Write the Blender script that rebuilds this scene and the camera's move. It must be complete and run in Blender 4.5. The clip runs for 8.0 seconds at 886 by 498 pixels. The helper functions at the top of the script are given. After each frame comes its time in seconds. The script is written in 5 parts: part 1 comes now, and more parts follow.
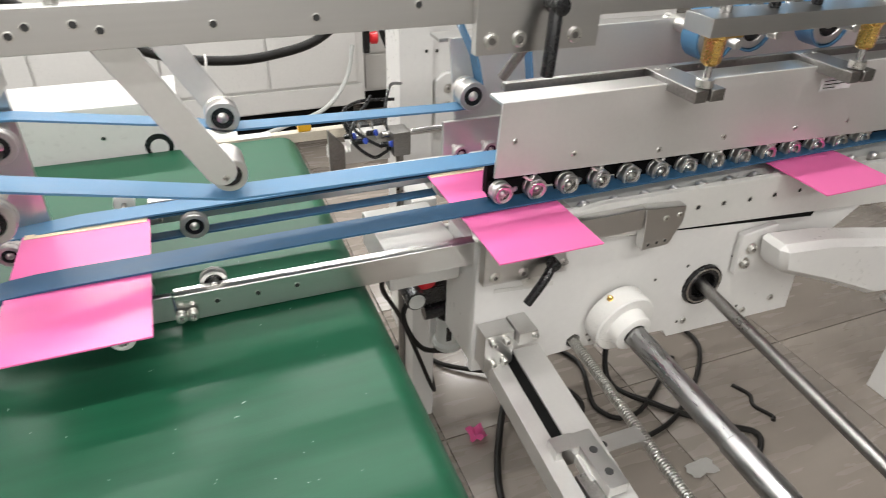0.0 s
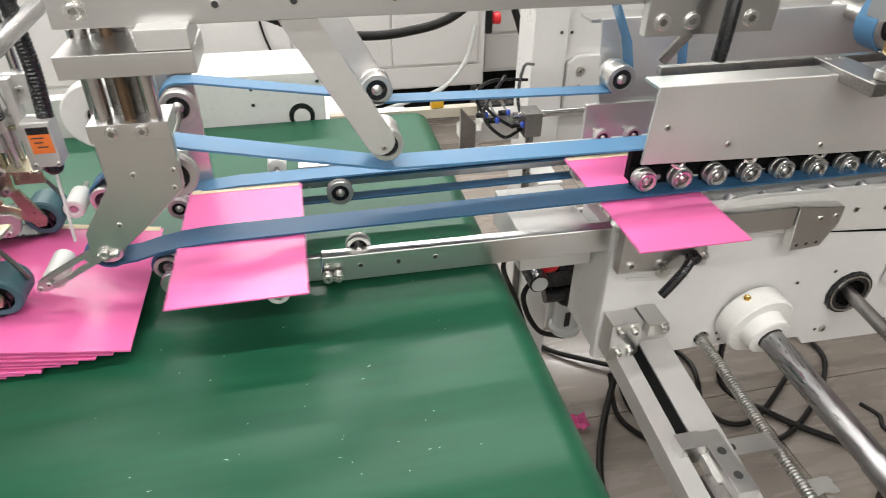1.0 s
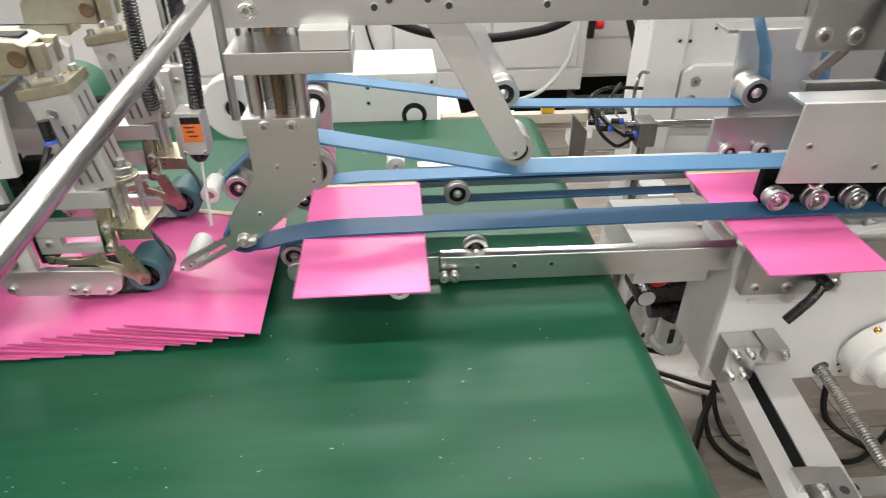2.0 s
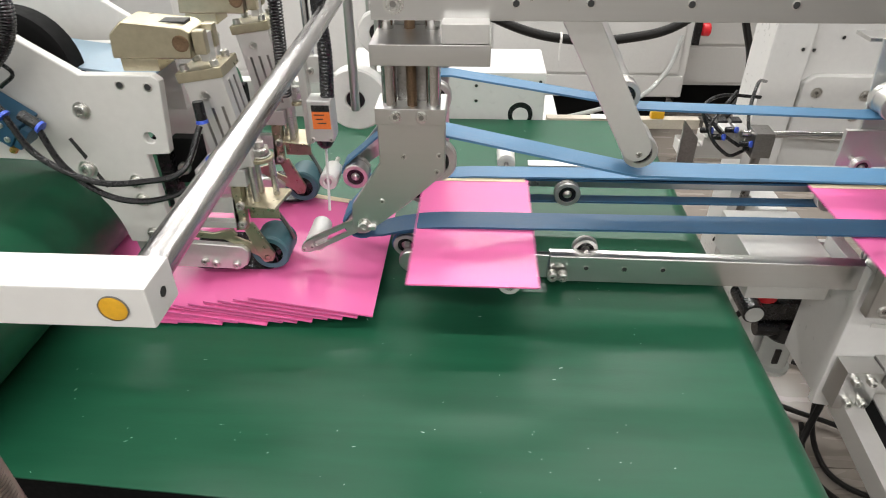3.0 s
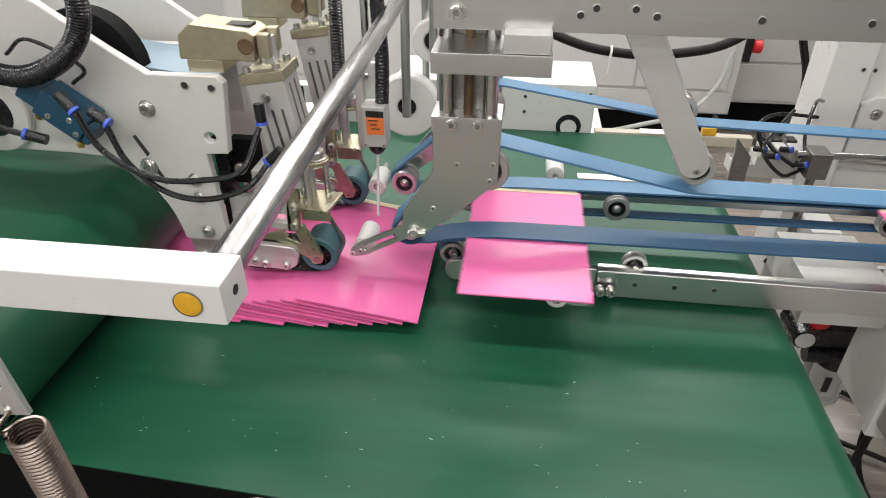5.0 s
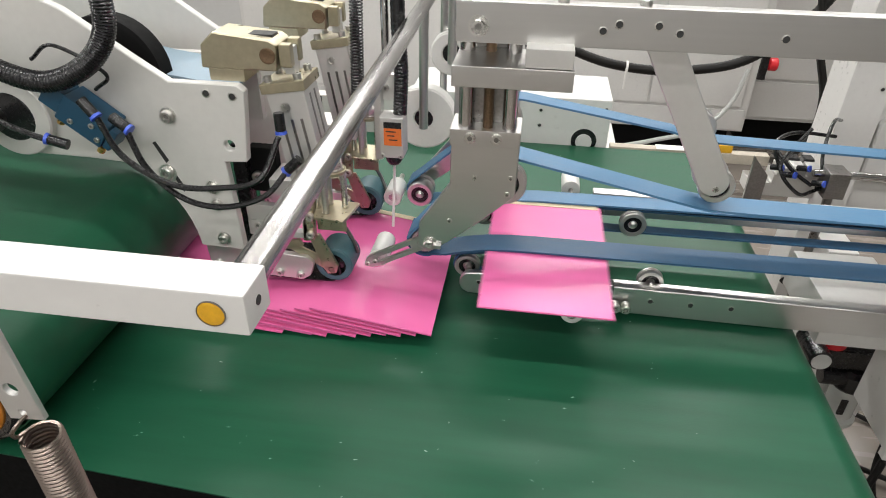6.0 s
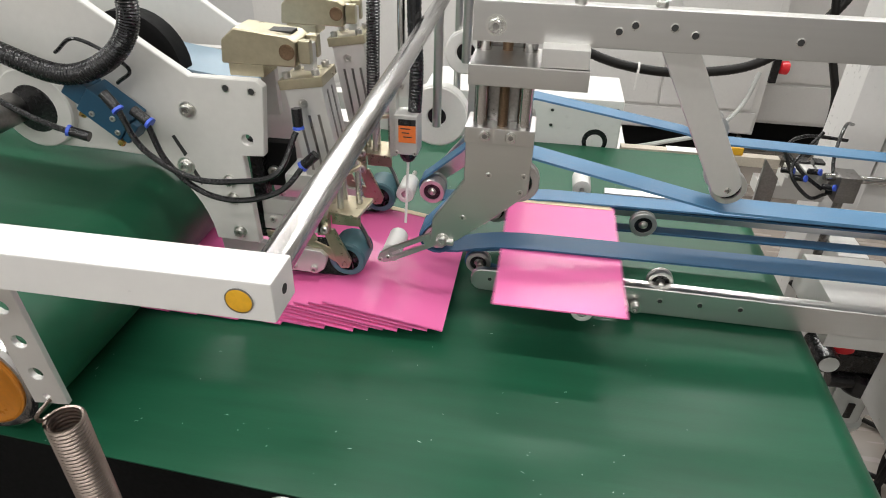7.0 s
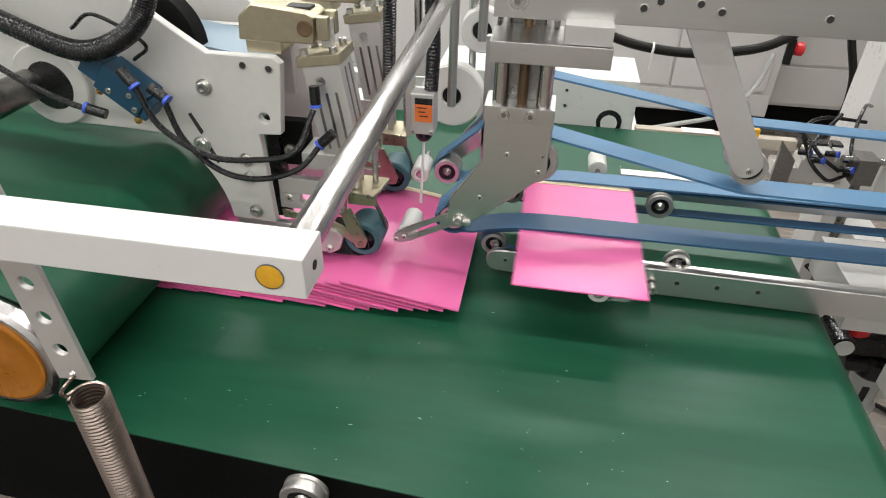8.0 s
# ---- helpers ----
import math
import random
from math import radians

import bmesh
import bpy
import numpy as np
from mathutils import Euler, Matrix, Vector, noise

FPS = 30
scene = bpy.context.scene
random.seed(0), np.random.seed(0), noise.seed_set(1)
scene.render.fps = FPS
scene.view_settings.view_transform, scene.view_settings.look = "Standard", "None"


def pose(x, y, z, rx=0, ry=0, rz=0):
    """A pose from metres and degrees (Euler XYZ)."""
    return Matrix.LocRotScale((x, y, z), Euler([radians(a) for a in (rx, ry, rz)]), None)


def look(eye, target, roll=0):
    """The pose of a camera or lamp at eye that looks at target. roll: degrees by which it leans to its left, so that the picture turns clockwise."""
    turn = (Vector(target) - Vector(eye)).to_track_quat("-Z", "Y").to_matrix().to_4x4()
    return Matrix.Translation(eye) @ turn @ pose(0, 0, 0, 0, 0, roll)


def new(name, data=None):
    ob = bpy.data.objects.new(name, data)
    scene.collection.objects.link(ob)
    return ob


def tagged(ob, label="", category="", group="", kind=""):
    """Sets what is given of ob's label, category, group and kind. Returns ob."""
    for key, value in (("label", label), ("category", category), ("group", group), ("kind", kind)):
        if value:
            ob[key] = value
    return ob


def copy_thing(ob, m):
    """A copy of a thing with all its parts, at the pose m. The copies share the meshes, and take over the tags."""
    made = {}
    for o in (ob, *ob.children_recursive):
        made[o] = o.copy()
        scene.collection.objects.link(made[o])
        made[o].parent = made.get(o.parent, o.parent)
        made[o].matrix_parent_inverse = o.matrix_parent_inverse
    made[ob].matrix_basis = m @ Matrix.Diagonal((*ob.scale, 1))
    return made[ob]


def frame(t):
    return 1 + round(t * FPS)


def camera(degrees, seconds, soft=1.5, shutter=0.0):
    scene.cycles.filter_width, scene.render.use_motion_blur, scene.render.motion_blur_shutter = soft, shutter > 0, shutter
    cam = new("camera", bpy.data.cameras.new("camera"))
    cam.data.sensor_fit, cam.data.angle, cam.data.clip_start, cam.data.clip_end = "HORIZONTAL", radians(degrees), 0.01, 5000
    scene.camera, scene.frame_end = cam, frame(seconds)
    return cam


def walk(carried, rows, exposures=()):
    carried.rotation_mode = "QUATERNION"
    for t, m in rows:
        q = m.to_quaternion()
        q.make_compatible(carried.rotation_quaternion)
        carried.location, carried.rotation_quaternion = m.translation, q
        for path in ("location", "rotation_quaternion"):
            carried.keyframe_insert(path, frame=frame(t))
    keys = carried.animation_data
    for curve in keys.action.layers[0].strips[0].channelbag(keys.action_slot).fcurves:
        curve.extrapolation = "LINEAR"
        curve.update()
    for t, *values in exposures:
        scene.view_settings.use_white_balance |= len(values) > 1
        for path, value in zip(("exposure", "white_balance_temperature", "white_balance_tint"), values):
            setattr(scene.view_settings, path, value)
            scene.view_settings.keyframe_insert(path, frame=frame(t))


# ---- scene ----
cam = camera(69.3, 8.0, soft=1.0, shutter=0.3)
PATH = [
    (0, (-0.477, -0.249, 1.391), (0.165, 1.307, 0.31), 1.7),
    (0.5, (-0.517, -0.247, 1.389), (-0.046, 1.344, 0.273), 0.9),
    (1, (-0.541, -0.241, 1.388), (-0.184, 1.371, 0.259), 0.7),
    (1.5, (-0.571, -0.237, 1.388), (-0.333, 1.393, 0.254), 0.1),
    (2, (-0.603, -0.233, 1.393), (-0.472, 1.414, 0.265), 0.1),
    (2.2, (-0.616, -0.233, 1.394), (-0.539, 1.418, 0.268), -0.1),
    (3.3, (-0.658, -0.249, 1.39), (-0.779, 1.404, 0.271), -0.4),
    (3.5, (-0.658, -0.249, 1.391), (-0.778, 1.407, 0.276), -0.3),
    (4, (-0.659, -0.247, 1.391), (-0.799, 1.409, 0.279), -0.2),
    (4.5, (-0.667, -0.247, 1.39), (-0.842, 1.406, 0.279), -0.2),
    (6, (-0.684, -0.244, 1.39), (-0.915, 1.429, 0.318), 0.8),
    (6.5, (-0.688, -0.247, 1.39), (-0.921, 1.423, 0.316), 1.2),
    (7, (-0.691, -0.255, 1.392), (-0.94, 1.414, 0.317), 1.4),
    (7.5, (-0.695, -0.257, 1.391), (-0.95, 1.4, 0.3), 1.4),
    (8, (-0.705, -0.256, 1.387), (-0.966, 1.38, 0.267), 1.4),
]
walk(cam, [(t, look(eye, target, roll)) for t, eye, target, roll in PATH], exposures=[(0, 0.14), (1.5, 0.1), (2.2, 0.02), (4.5, -0.14), (8, -0.27)])

# ---- light: ceiling tubes of a workshop, pale surroundings ----
world = bpy.data.worlds.new("world")
scene.world = world
world.use_nodes = True
world.node_tree.nodes["Background"].inputs[0].default_value = (0.9, 0.95, 1.0, 1)
world.node_tree.nodes["Background"].inputs[1].default_value = 0.012
LAMPS = [(-1.1, -3.0, 72), (-1.1, -1.4, 44), (-1.9, 0.15, 52), (-1.1, 1.75, 38), (-0.5, 3.35, 155)]
for lx, ly, power in LAMPS:
    lamp = bpy.data.lights.new("tube_light", "AREA")
    lamp.shape, lamp.size, lamp.size_y, lamp.energy, lamp.color = "RECTANGLE", 5.0, 0.08, power, (1.0, 0.985, 0.96)
    new("tube_light", lamp).matrix_world = pose(lx, ly, 2.98)

# ---- materials ----
def mat(name, base, rough=0.5, metal=0.0, vary=0.12, scale=40.0, bump=0.0, bscale=300.0, stretch=(1, 1, 1), coat=0.0, spread=0.12, spec=0.5, glow=0.0):
    """Principled surface with two scales of variation in tone and gloss, and fine relief. stretch: grain direction."""
    m = bpy.data.materials.new(name)
    m.use_nodes = True
    nt = m.node_tree
    p = nt.nodes["Principled BSDF"]
    co = nt.nodes.new("ShaderNodeTexCoord")
    mp = nt.nodes.new("ShaderNodeMapping")
    mp.inputs["Scale"].default_value = stretch
    nt.links.new(co.outputs["Object"], mp.inputs[0])
    big, fine = nt.nodes.new("ShaderNodeTexNoise"), nt.nodes.new("ShaderNodeTexNoise")
    big.inputs["Scale"].default_value, big.inputs["Detail"].default_value = scale * 0.2, 4
    fine.inputs["Scale"].default_value, fine.inputs["Detail"].default_value = scale * 4, 3
    nt.links.new(co.outputs["Object"], big.inputs["Vector"])
    nt.links.new(mp.outputs[0], fine.inputs["Vector"])
    mix = nt.nodes.new("ShaderNodeMath")
    mix.operation = "ADD"
    nt.links.new(big.outputs[0], mix.inputs[0])
    nt.links.new(fine.outputs[0], mix.inputs[1])
    ramp = nt.nodes.new("ShaderNodeMapRange")
    ramp.inputs["From Min"].default_value, ramp.inputs["From Max"].default_value = 0.6, 1.4
    nt.links.new(mix.outputs[0], ramp.inputs["Value"])
    col = nt.nodes.new("ShaderNodeMix")
    col.data_type = "RGBA"
    col.inputs["A"].default_value = (*[c * (1 - vary) for c in base], 1)
    col.inputs["B"].default_value = (*[min(1, c * (1 + vary)) for c in base], 1)
    nt.links.new(ramp.outputs[0], col.inputs["Factor"])
    nt.links.new(col.outputs["Result"], p.inputs["Base Color"])
    rr = nt.nodes.new("ShaderNodeMapRange")
    rr.inputs["To Min"].default_value, rr.inputs["To Max"].default_value = max(0.02, rough - spread), min(1, rough + spread)
    nt.links.new(ramp.outputs[0], rr.inputs["Value"])
    nt.links.new(rr.outputs[0], p.inputs["Roughness"])
    p.inputs["Metallic"].default_value = metal
    p.inputs["Coat Weight"].default_value = coat
    p.inputs["Specular IOR Level"].default_value = spec
    if bump:
        bn = nt.nodes.new("ShaderNodeTexNoise")
        bn.inputs["Scale"].default_value = bscale
        nt.links.new(mp.outputs[0], bn.inputs["Vector"])
        b = nt.nodes.new("ShaderNodeBump")
        b.inputs["Strength"].default_value, b.inputs["Distance"].default_value = bump, 0.001
        nt.links.new(bn.outputs[0], b.inputs["Height"])
        nt.links.new(b.outputs[0], p.inputs["Normal"])
    if glow:
        p.inputs["Emission Color"].default_value = (*base, 1)
        p.inputs["Emission Strength"].default_value = glow
    return m


STEEL = mat("brushed_steel", (0.63, 0.625, 0.61), 0.29, 1.0, 0.025, 25, 0.0, 120, (0.06, 2, 2), spread=0.008)
GREYSHAFT = mat("dull_grey_shaft_steel", (0.4, 0.4, 0.4), 0.3, 1.0, 0.22, 50, 0.02, 200, (1, 0.05, 1), spread=0.1)
ALU = mat("anodised_aluminium", (0.7, 0.69, 0.67), 0.42, 0.7, 0.04, 40, 0.03, 500)
CHROME = mat("ground_shaft_steel", (0.62, 0.61, 0.6), 0.16, 1.0, 0.1, 80, 0.0)
DARKSTEEL = mat("dull_oiled_steel", (0.3, 0.29, 0.28), 0.35, 1.0, 0.25, 60)
# lengthwise tone streaks: fine grain plus painted dark bands of reflected surroundings
STREAKED = mat("reflection_streaked_rod_steel", (0.42, 0.41, 0.4), 0.24, 1.0, 0.35, 30, 0.5, 400, (1, 0.01, 1))
GREYBLUE = mat("dull_blue_grey_belt", (0.24, 0.33, 0.4), 0.5, 0.0, 0.1, 40)
BOLT = mat("zinc_bolt", (0.68, 0.67, 0.64), 0.32, 1.0, 0.1, 200)
SOCKET = mat("bolt_socket", (0.03, 0.03, 0.03), 0.6)
WHITE = mat("white_machine_paint", (0.72, 0.71, 0.69), 0.35, 0.0, 0.03, 20, 0.1, 900, spec=0.4)
GREYPAINT = mat("light_grey_machine_paint", (0.62, 0.61, 0.58), 0.4, 0.0, 0.04, 25, 0.12, 900)
NYLON = mat("white_nylon", (0.82, 0.81, 0.78), 0.35, 0.0, 0.03, 60)
GREEN = mat("green_pvc_belt", (0.012, 0.09, 0.045), 0.36, 0.0, 0.16, 14, 0.1, 700, (0.12, 1, 1), spread=0.06, spec=0.36)
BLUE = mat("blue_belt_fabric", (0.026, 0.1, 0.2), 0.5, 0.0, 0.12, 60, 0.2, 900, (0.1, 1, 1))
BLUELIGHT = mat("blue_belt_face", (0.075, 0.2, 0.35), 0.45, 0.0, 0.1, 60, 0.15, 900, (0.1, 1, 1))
PINK = mat("pink_coated_card", (0.87, 0.165, 0.43), 0.33, 0.0, 0.015, 12, spread=0.03)
PINKEDGE = mat("pale_glue_strip", (0.85, 0.72, 0.5), 0.6, 0.0, 0.15, 60)
BLACK = mat("black_plastic", (0.011, 0.011, 0.012), 0.26, 0.0, 0.2, 60, spread=0.08)
RUBBER = mat("black_cable_rubber", (0.009, 0.008, 0.007), 0.5, 0.0, 0.3, 60, spec=0.25)
# near-black for dark parts, and for shade below the belt and cabinets
DARK = mat("black_paint_and_shade", (0.005, 0.005, 0.005), 0.7, spec=0.12)
SPRINGWIRE = mat("spring_wire", (0.33, 0.27, 0.235), 0.36, 1.0, 0.12, 200)
ZINC = mat("yellow_passivated_zinc", (0.5, 0.455, 0.33), 0.32, 0.95, 0.14, 30, 0.0, 400)
BRASS = mat("brass", (0.7, 0.46, 0.14), 0.28, 1.0, 0.12, 80)
TEAL = mat("teal_polyurethane_tyre", (0.06, 0.16, 0.19), 0.5, 0.0, 0.12, 60)
VALVE = mat("blue_valve_body", (0.012, 0.065, 0.12), 0.4, 0.0, 0.12, 60)
COLLAR = mat("blue_fitting_collar", (0.06, 0.12, 0.62), 0.35)
ORANGE = mat("orange_label", (0.85, 0.2, 0.04), 0.5, 0.0, 0.1, 100)
AMBER = mat("amber_painted_casting", (0.42, 0.15, 0.012), 0.32, 0.0, 0.2, 40)
YELLOW = mat("yellow_cap", (0.75, 0.4, 0.02), 0.4, 0.0, 0.12, 90)
RED = mat("red_button", (0.7, 0.02, 0.03), 0.35)
TILE = mat("grey_floor_tile", (0.23, 0.2, 0.172), 0.28, 0.0, 0.07, 6, 0.05, 200, (0.15, 1, 1))
GROUT = mat("tile_grout", (0.27, 0.25, 0.22), 0.8)
WALL = mat("white_wall_paint", (0.62, 0.62, 0.61), 0.7, 0.0, 0.03, 5)
CEIL = mat("grey_ceiling", (0.38, 0.38, 0.38), 0.8, 0.0, 0.05, 5)
RUST = mat("greased_screw", (0.2, 0.13, 0.08), 0.4, 0.7, 0.4, 120)
SPECK = mat("pale_scuff", (0.55, 0.68, 0.6), 0.6)
WOOD = mat("pale_wood_strip", (0.55, 0.49, 0.4), 0.6, 0.0, 0.15, 60)
GLASS = mat("clear_plastic_bowl", (0.6, 0.62, 0.6), 0.15, 0.0, 0.05, 60)
LABEL = mat("white_print", (0.75, 0.75, 0.75), 0.6)

# ---- mesh helpers ----
RING = mat("bearing_ring_steel", (0.64, 0.62, 0.6), 0.34, 0.85, 0.06, 120, spread=0.05)
SHIELD = mat("bearing_shield_steel", (0.62, 0.58, 0.55), 0.3, 1.0, 0.08, 120)
AX = {"x": Vector((1, 0, 0)), "y": Vector((0, 1, 0)), "z": Vector((0, 0, 1))}


def direct(axis):
    return AX[axis] if isinstance(axis, str) else Vector(axis).normalized()


def box(x0, x1, y0, y1, z0, z1, bevel=0.0015, bm=None):
    bm = bm or bmesh.new()
    r = bmesh.ops.create_cube(bm, size=1)
    for v in r["verts"]:
        v.co = Vector(((x0 + x1) / 2 + v.co.x * (x1 - x0), (y0 + y1) / 2 + v.co.y * (y1 - y0), (z0 + z1) / 2 + v.co.z * (z1 - z0)))
    if bevel:
        es = list({e for v in r["verts"] for e in v.link_edges})
        bmesh.ops.bevel(bm, geom=es, offset=bevel, segments=2, affect="EDGES", profile=0.5)
    return bm


def lathe(c, axis, profile, seg=28, bm=None):
    """A turned body round an axis through c: profile rows are (distance along the axis, radius)."""
    bm = bm or bmesh.new()
    d, c = direct(axis), Vector(c)
    u = d.orthogonal().normalized()
    w = d.cross(u)
    rings = []
    for h, r in profile:
        if r <= 1e-6:
            rings.append([bm.verts.new(c + d * h)])
        else:
            rings.append([bm.verts.new(c + d * h + (u * math.cos(a) + w * math.sin(a)) * r) for a in [2 * math.pi * i / seg for i in range(seg)]])
    for a, b in zip(rings, rings[1:]):
        for i in range(seg):
            j = (i + 1) % seg
            if len(a) == 1 and len(b) > 1:
                bm.faces.new((a[0], b[i], b[j]))
            elif len(b) == 1 and len(a) > 1:
                bm.faces.new((a[i], a[j], b[0]))
            elif len(a) > 1:
                bm.faces.new((a[i], a[j], b[j], b[i]))
    return bm


def cyl(c, axis, length, r, seg=28, chamfer=0.0008, bm=None):
    """A solid cylinder that starts at c and runs along axis, with chamfered rims."""
    k = min(chamfer, r * 0.3, length * 0.3)
    return lathe(c, axis, [(0, 0), (0, r - k), (k, r), (length - k, r), (length, r - k), (length, 0)], seg, bm)


def tube_ring(c, axis, length, r0, r1, seg=28, bm=None):
    return lathe(c, axis, [(0, r0), (0, r1), (length, r1), (length, r0), (0, r0)], seg, bm)


def prism(points, axis, a, b, bevel=0.001, holes=()):
    """A plate: an outline in the two other axes, from a to b along the axis. holes: (u, v, radius)."""
    bm = bmesh.new()

    def at(u, v, h):
        return {"y": (u, h, v), "x": (h, u, v), "z": (u, v, h)}[axis]

    def loops(h):
        out = [[bm.verts.new(at(u, v, h)) for u, v in points]]
        for u, v, r in holes:
            out.append([bm.verts.new(at(u + r * math.cos(t), v + r * math.sin(t), h)) for t in [2 * math.pi * i / 14 for i in range(14)]])
        return out

    la, lb = loops(a), loops(b)
    for ring in (la, lb):
        es = [bm.edges.new((l[i], l[(i + 1) % len(l)])) for l in ring for i in range(len(l))]
        bmesh.ops.triangle_fill(bm, use_beauty=True, use_dissolve=True, edges=es)
    for l, m in zip(la, lb):
        for i in range(len(l)):
            j = (i + 1) % len(l)
            bm.faces.new((l[i], l[j], m[j], m[i]))
    bmesh.ops.recalc_face_normals(bm, faces=bm.faces)
    if bevel:
        n = len(points)
        rim = [e for e in bm.edges if len(e.link_faces) == 2 and e.calc_face_angle(0) > 0.5]
        bmesh.ops.bevel(bm, geom=rim, offset=bevel, segments=1, affect="EDGES")
    return bm


def smooth_line(points, n=8):
    """A Catmull-Rom line through the points."""
    pts = [Vector(p) for p in points]
    if len(pts) < 3:
        return pts
    e = [pts[0] * 2 - pts[1], *pts, pts[-1] * 2 - pts[-2]]
    out = []
    for i in range(1, len(e) - 2):
        p0, p1, p2, p3 = e[i - 1:i + 3]
        for k in range(n):
            t = k / n
            out.append(0.5 * ((2 * p1) + (p2 - p0) * t + (2 * p0 - 5 * p1 + 4 * p2 - p3) * t * t + (3 * p1 - p0 - 3 * p2 + p3) * t ** 3))
    return out + [pts[-1]]


def tube(points, r, seg=10, n=8, ribs=0, bm=None):
    """A round cable or hose through the points; ribs: bulges per metre times ten for corrugated hose."""
    bm = bm or bmesh.new()
    line = smooth_line(points, n)
    rings, u = [], None
    for i, p in enumerate(line):
        d = (line[min(i + 1, len(line) - 1)] - line[max(i - 1, 0)]).normalized()
        u = (d.orthogonal() if u is None else u - d * u.dot(d)).normalized()
        w = d.cross(u)
        k = r * (1 + (0.1 if ribs and i % 2 else 0))
        rings.append([bm.verts.new(p + (u * math.cos(a) + w * math.sin(a)) * k) for a in [2 * math.pi * j / seg for j in range(seg)]])
    for a, b in zip(rings, rings[1:]):
        for i in range(seg):
            bm.faces.new((a[i], a[(i + 1) % seg], b[(i + 1) % seg], b[i]))
    bm.faces.new(rings[0][::-1]), bm.faces.new(rings[-1])
    return bm


def ribbon(path, y0, y1, thick, closed=False, bm=None):
    """A flat belt: a path of (x, z) swept from y0 to y1 with thickness to its left side."""
    bm = bm or bmesh.new()
    pts = [Vector((x, 0, z)) for x, z in path]
    n = len(pts)
    rows = []
    for i, p in enumerate(pts):
        a = pts[i - 1] if (i or closed) else p
        b = pts[(i + 1) % n] if (i < n - 1 or closed) else p
        d = (b - a).normalized()
        nrm = Vector((-d.z, 0, d.x)) * thick
        rows.append([bm.verts.new((p.x, y0, p.z)), bm.verts.new((p.x, y1, p.z)), bm.verts.new((p.x + nrm.x, y1, p.z + nrm.z)), bm.verts.new((p.x + nrm.x, y0, p.z + nrm.z))])
    for i in range(n if closed else n - 1):
        a, b = rows[i], rows[(i + 1) % n]
        for k in range(4):
            bm.faces.new((a[k], a[(k + 1) % 4], b[(k + 1) % 4], b[k]))
    if not closed:
        bm.faces.new(rows[0][::-1]), bm.faces.new(rows[-1])
    return bm


def loop_round(circles, n=10):
    """The path of a belt round pulleys (x, z, radius), taken clockwise as seen from the front, on their outside."""
    out = []
    m = len(circles)
    for i in range(m):
        (xa, za, ra), (xb, zb, rb), (xc, zc, rc) = circles[i - 1], circles[i], circles[(i + 1) % m]

        def leave(x0, z0, r0, x1, z1, r1):
            d = math.atan2(z1 - z0, x1 - x0)
            l = math.hypot(x1 - x0, z1 - z0)
            return d + math.pi / 2 - math.asin(max(-1, min(1, (r1 - r0) / l))) * -1
        a0, a1 = leave(xa, za, ra, xb, zb, rb), leave(xb, zb, rb, xc, zc, rc)
        while a1 > a0:
            a1 -= 2 * math.pi
        while a1 < a0 - 2 * math.pi:
            a1 += 2 * math.pi
        k = max(1, int(n * (a0 - a1) / math.pi))
        out += [(xb + rb * math.cos(a0 + (a1 - a0) * j / k), zb + rb * math.sin(a0 + (a1 - a0) * j / k)) for j in range(k + 1)]
    return out


def ob_of(name, bm, material, smooth=True):
    me = bpy.data.meshes.new(name)
    bmesh.ops.recalc_face_normals(bm, faces=bm.faces)
    bm.to_mesh(me)
    bm.free()
    if smooth:
        me.shade_smooth()
        me.set_sharp_from_angle(angle=0.6)
    me.materials.append(material)
    ob = new(name, me)
    if name != "tile":  # flat faces stay flat beside their rounded edges
        even = ob.modifiers.new("even_normals", "WEIGHTED_NORMAL")
        even.keep_sharp, even.weight = True, 60
    return ob


def part(name, bm, material, parent, label=""):
    ob = ob_of(name, bm, material)
    ob.parent = parent
    if label:
        ob["label"] = label
    return ob


def shared(name, source, parent, m):
    """Another part on the mesh of source, at the pose m in its parent's space."""
    ob = new(name, source.data)
    ob.parent = parent
    ob.matrix_basis = m
    return ob


def thing(name, label, category, group="", at=(0, 0, 0)):
    ob = new(name)
    ob.location = at
    return tagged(ob, label, category, group)


def bolt(parent, c, axis=(0, -1, 0), r=0.0065, h=0.007, washer=0.0):
    """A socket-head screw whose head stands on c along axis."""
    d = direct(axis)
    b = lathe(c, d, [(0, 0), (0, r), (h - r * 0.15, r), (h, r * 0.85), (h, r * 0.5), (h * 0.5, r * 0.48), (h * 0.5, 0)], 16)
    if washer:
        lathe(Vector(c), d, [(0.0003, 0), (0.0003, washer), (0.0015, washer), (0.0015, 0)], 20, b)
    o = part("bolt", b, BOLT, parent)
    part("socket", lathe(Vector(c) + d * (h * 0.5), d, [(0.0004, 0), (0.0004, r * 0.47), (0.0008, r * 0.47), (0.0008, 0)], 6), DARKSTEEL, o)
    return o


def hole_plug(parent, c, axis=(0, -1, 0), r=0.004):
    """A drilled and countersunk hole: bright rim round a dark bore."""
    d = direct(axis)
    o = part("drilled_hole", lathe(c, d, [(0.0002, 0), (0.0002, r), (0.0006, r), (0.0006, 0)], 14), SOCKET, parent)
    part("rim", lathe(c, d, [(0.0002, r), (0.0002, r * 1.35), (0.0005, r * 1.35), (0.0008, r), (0.0002, r)], 14), BOLT, o)
    return o


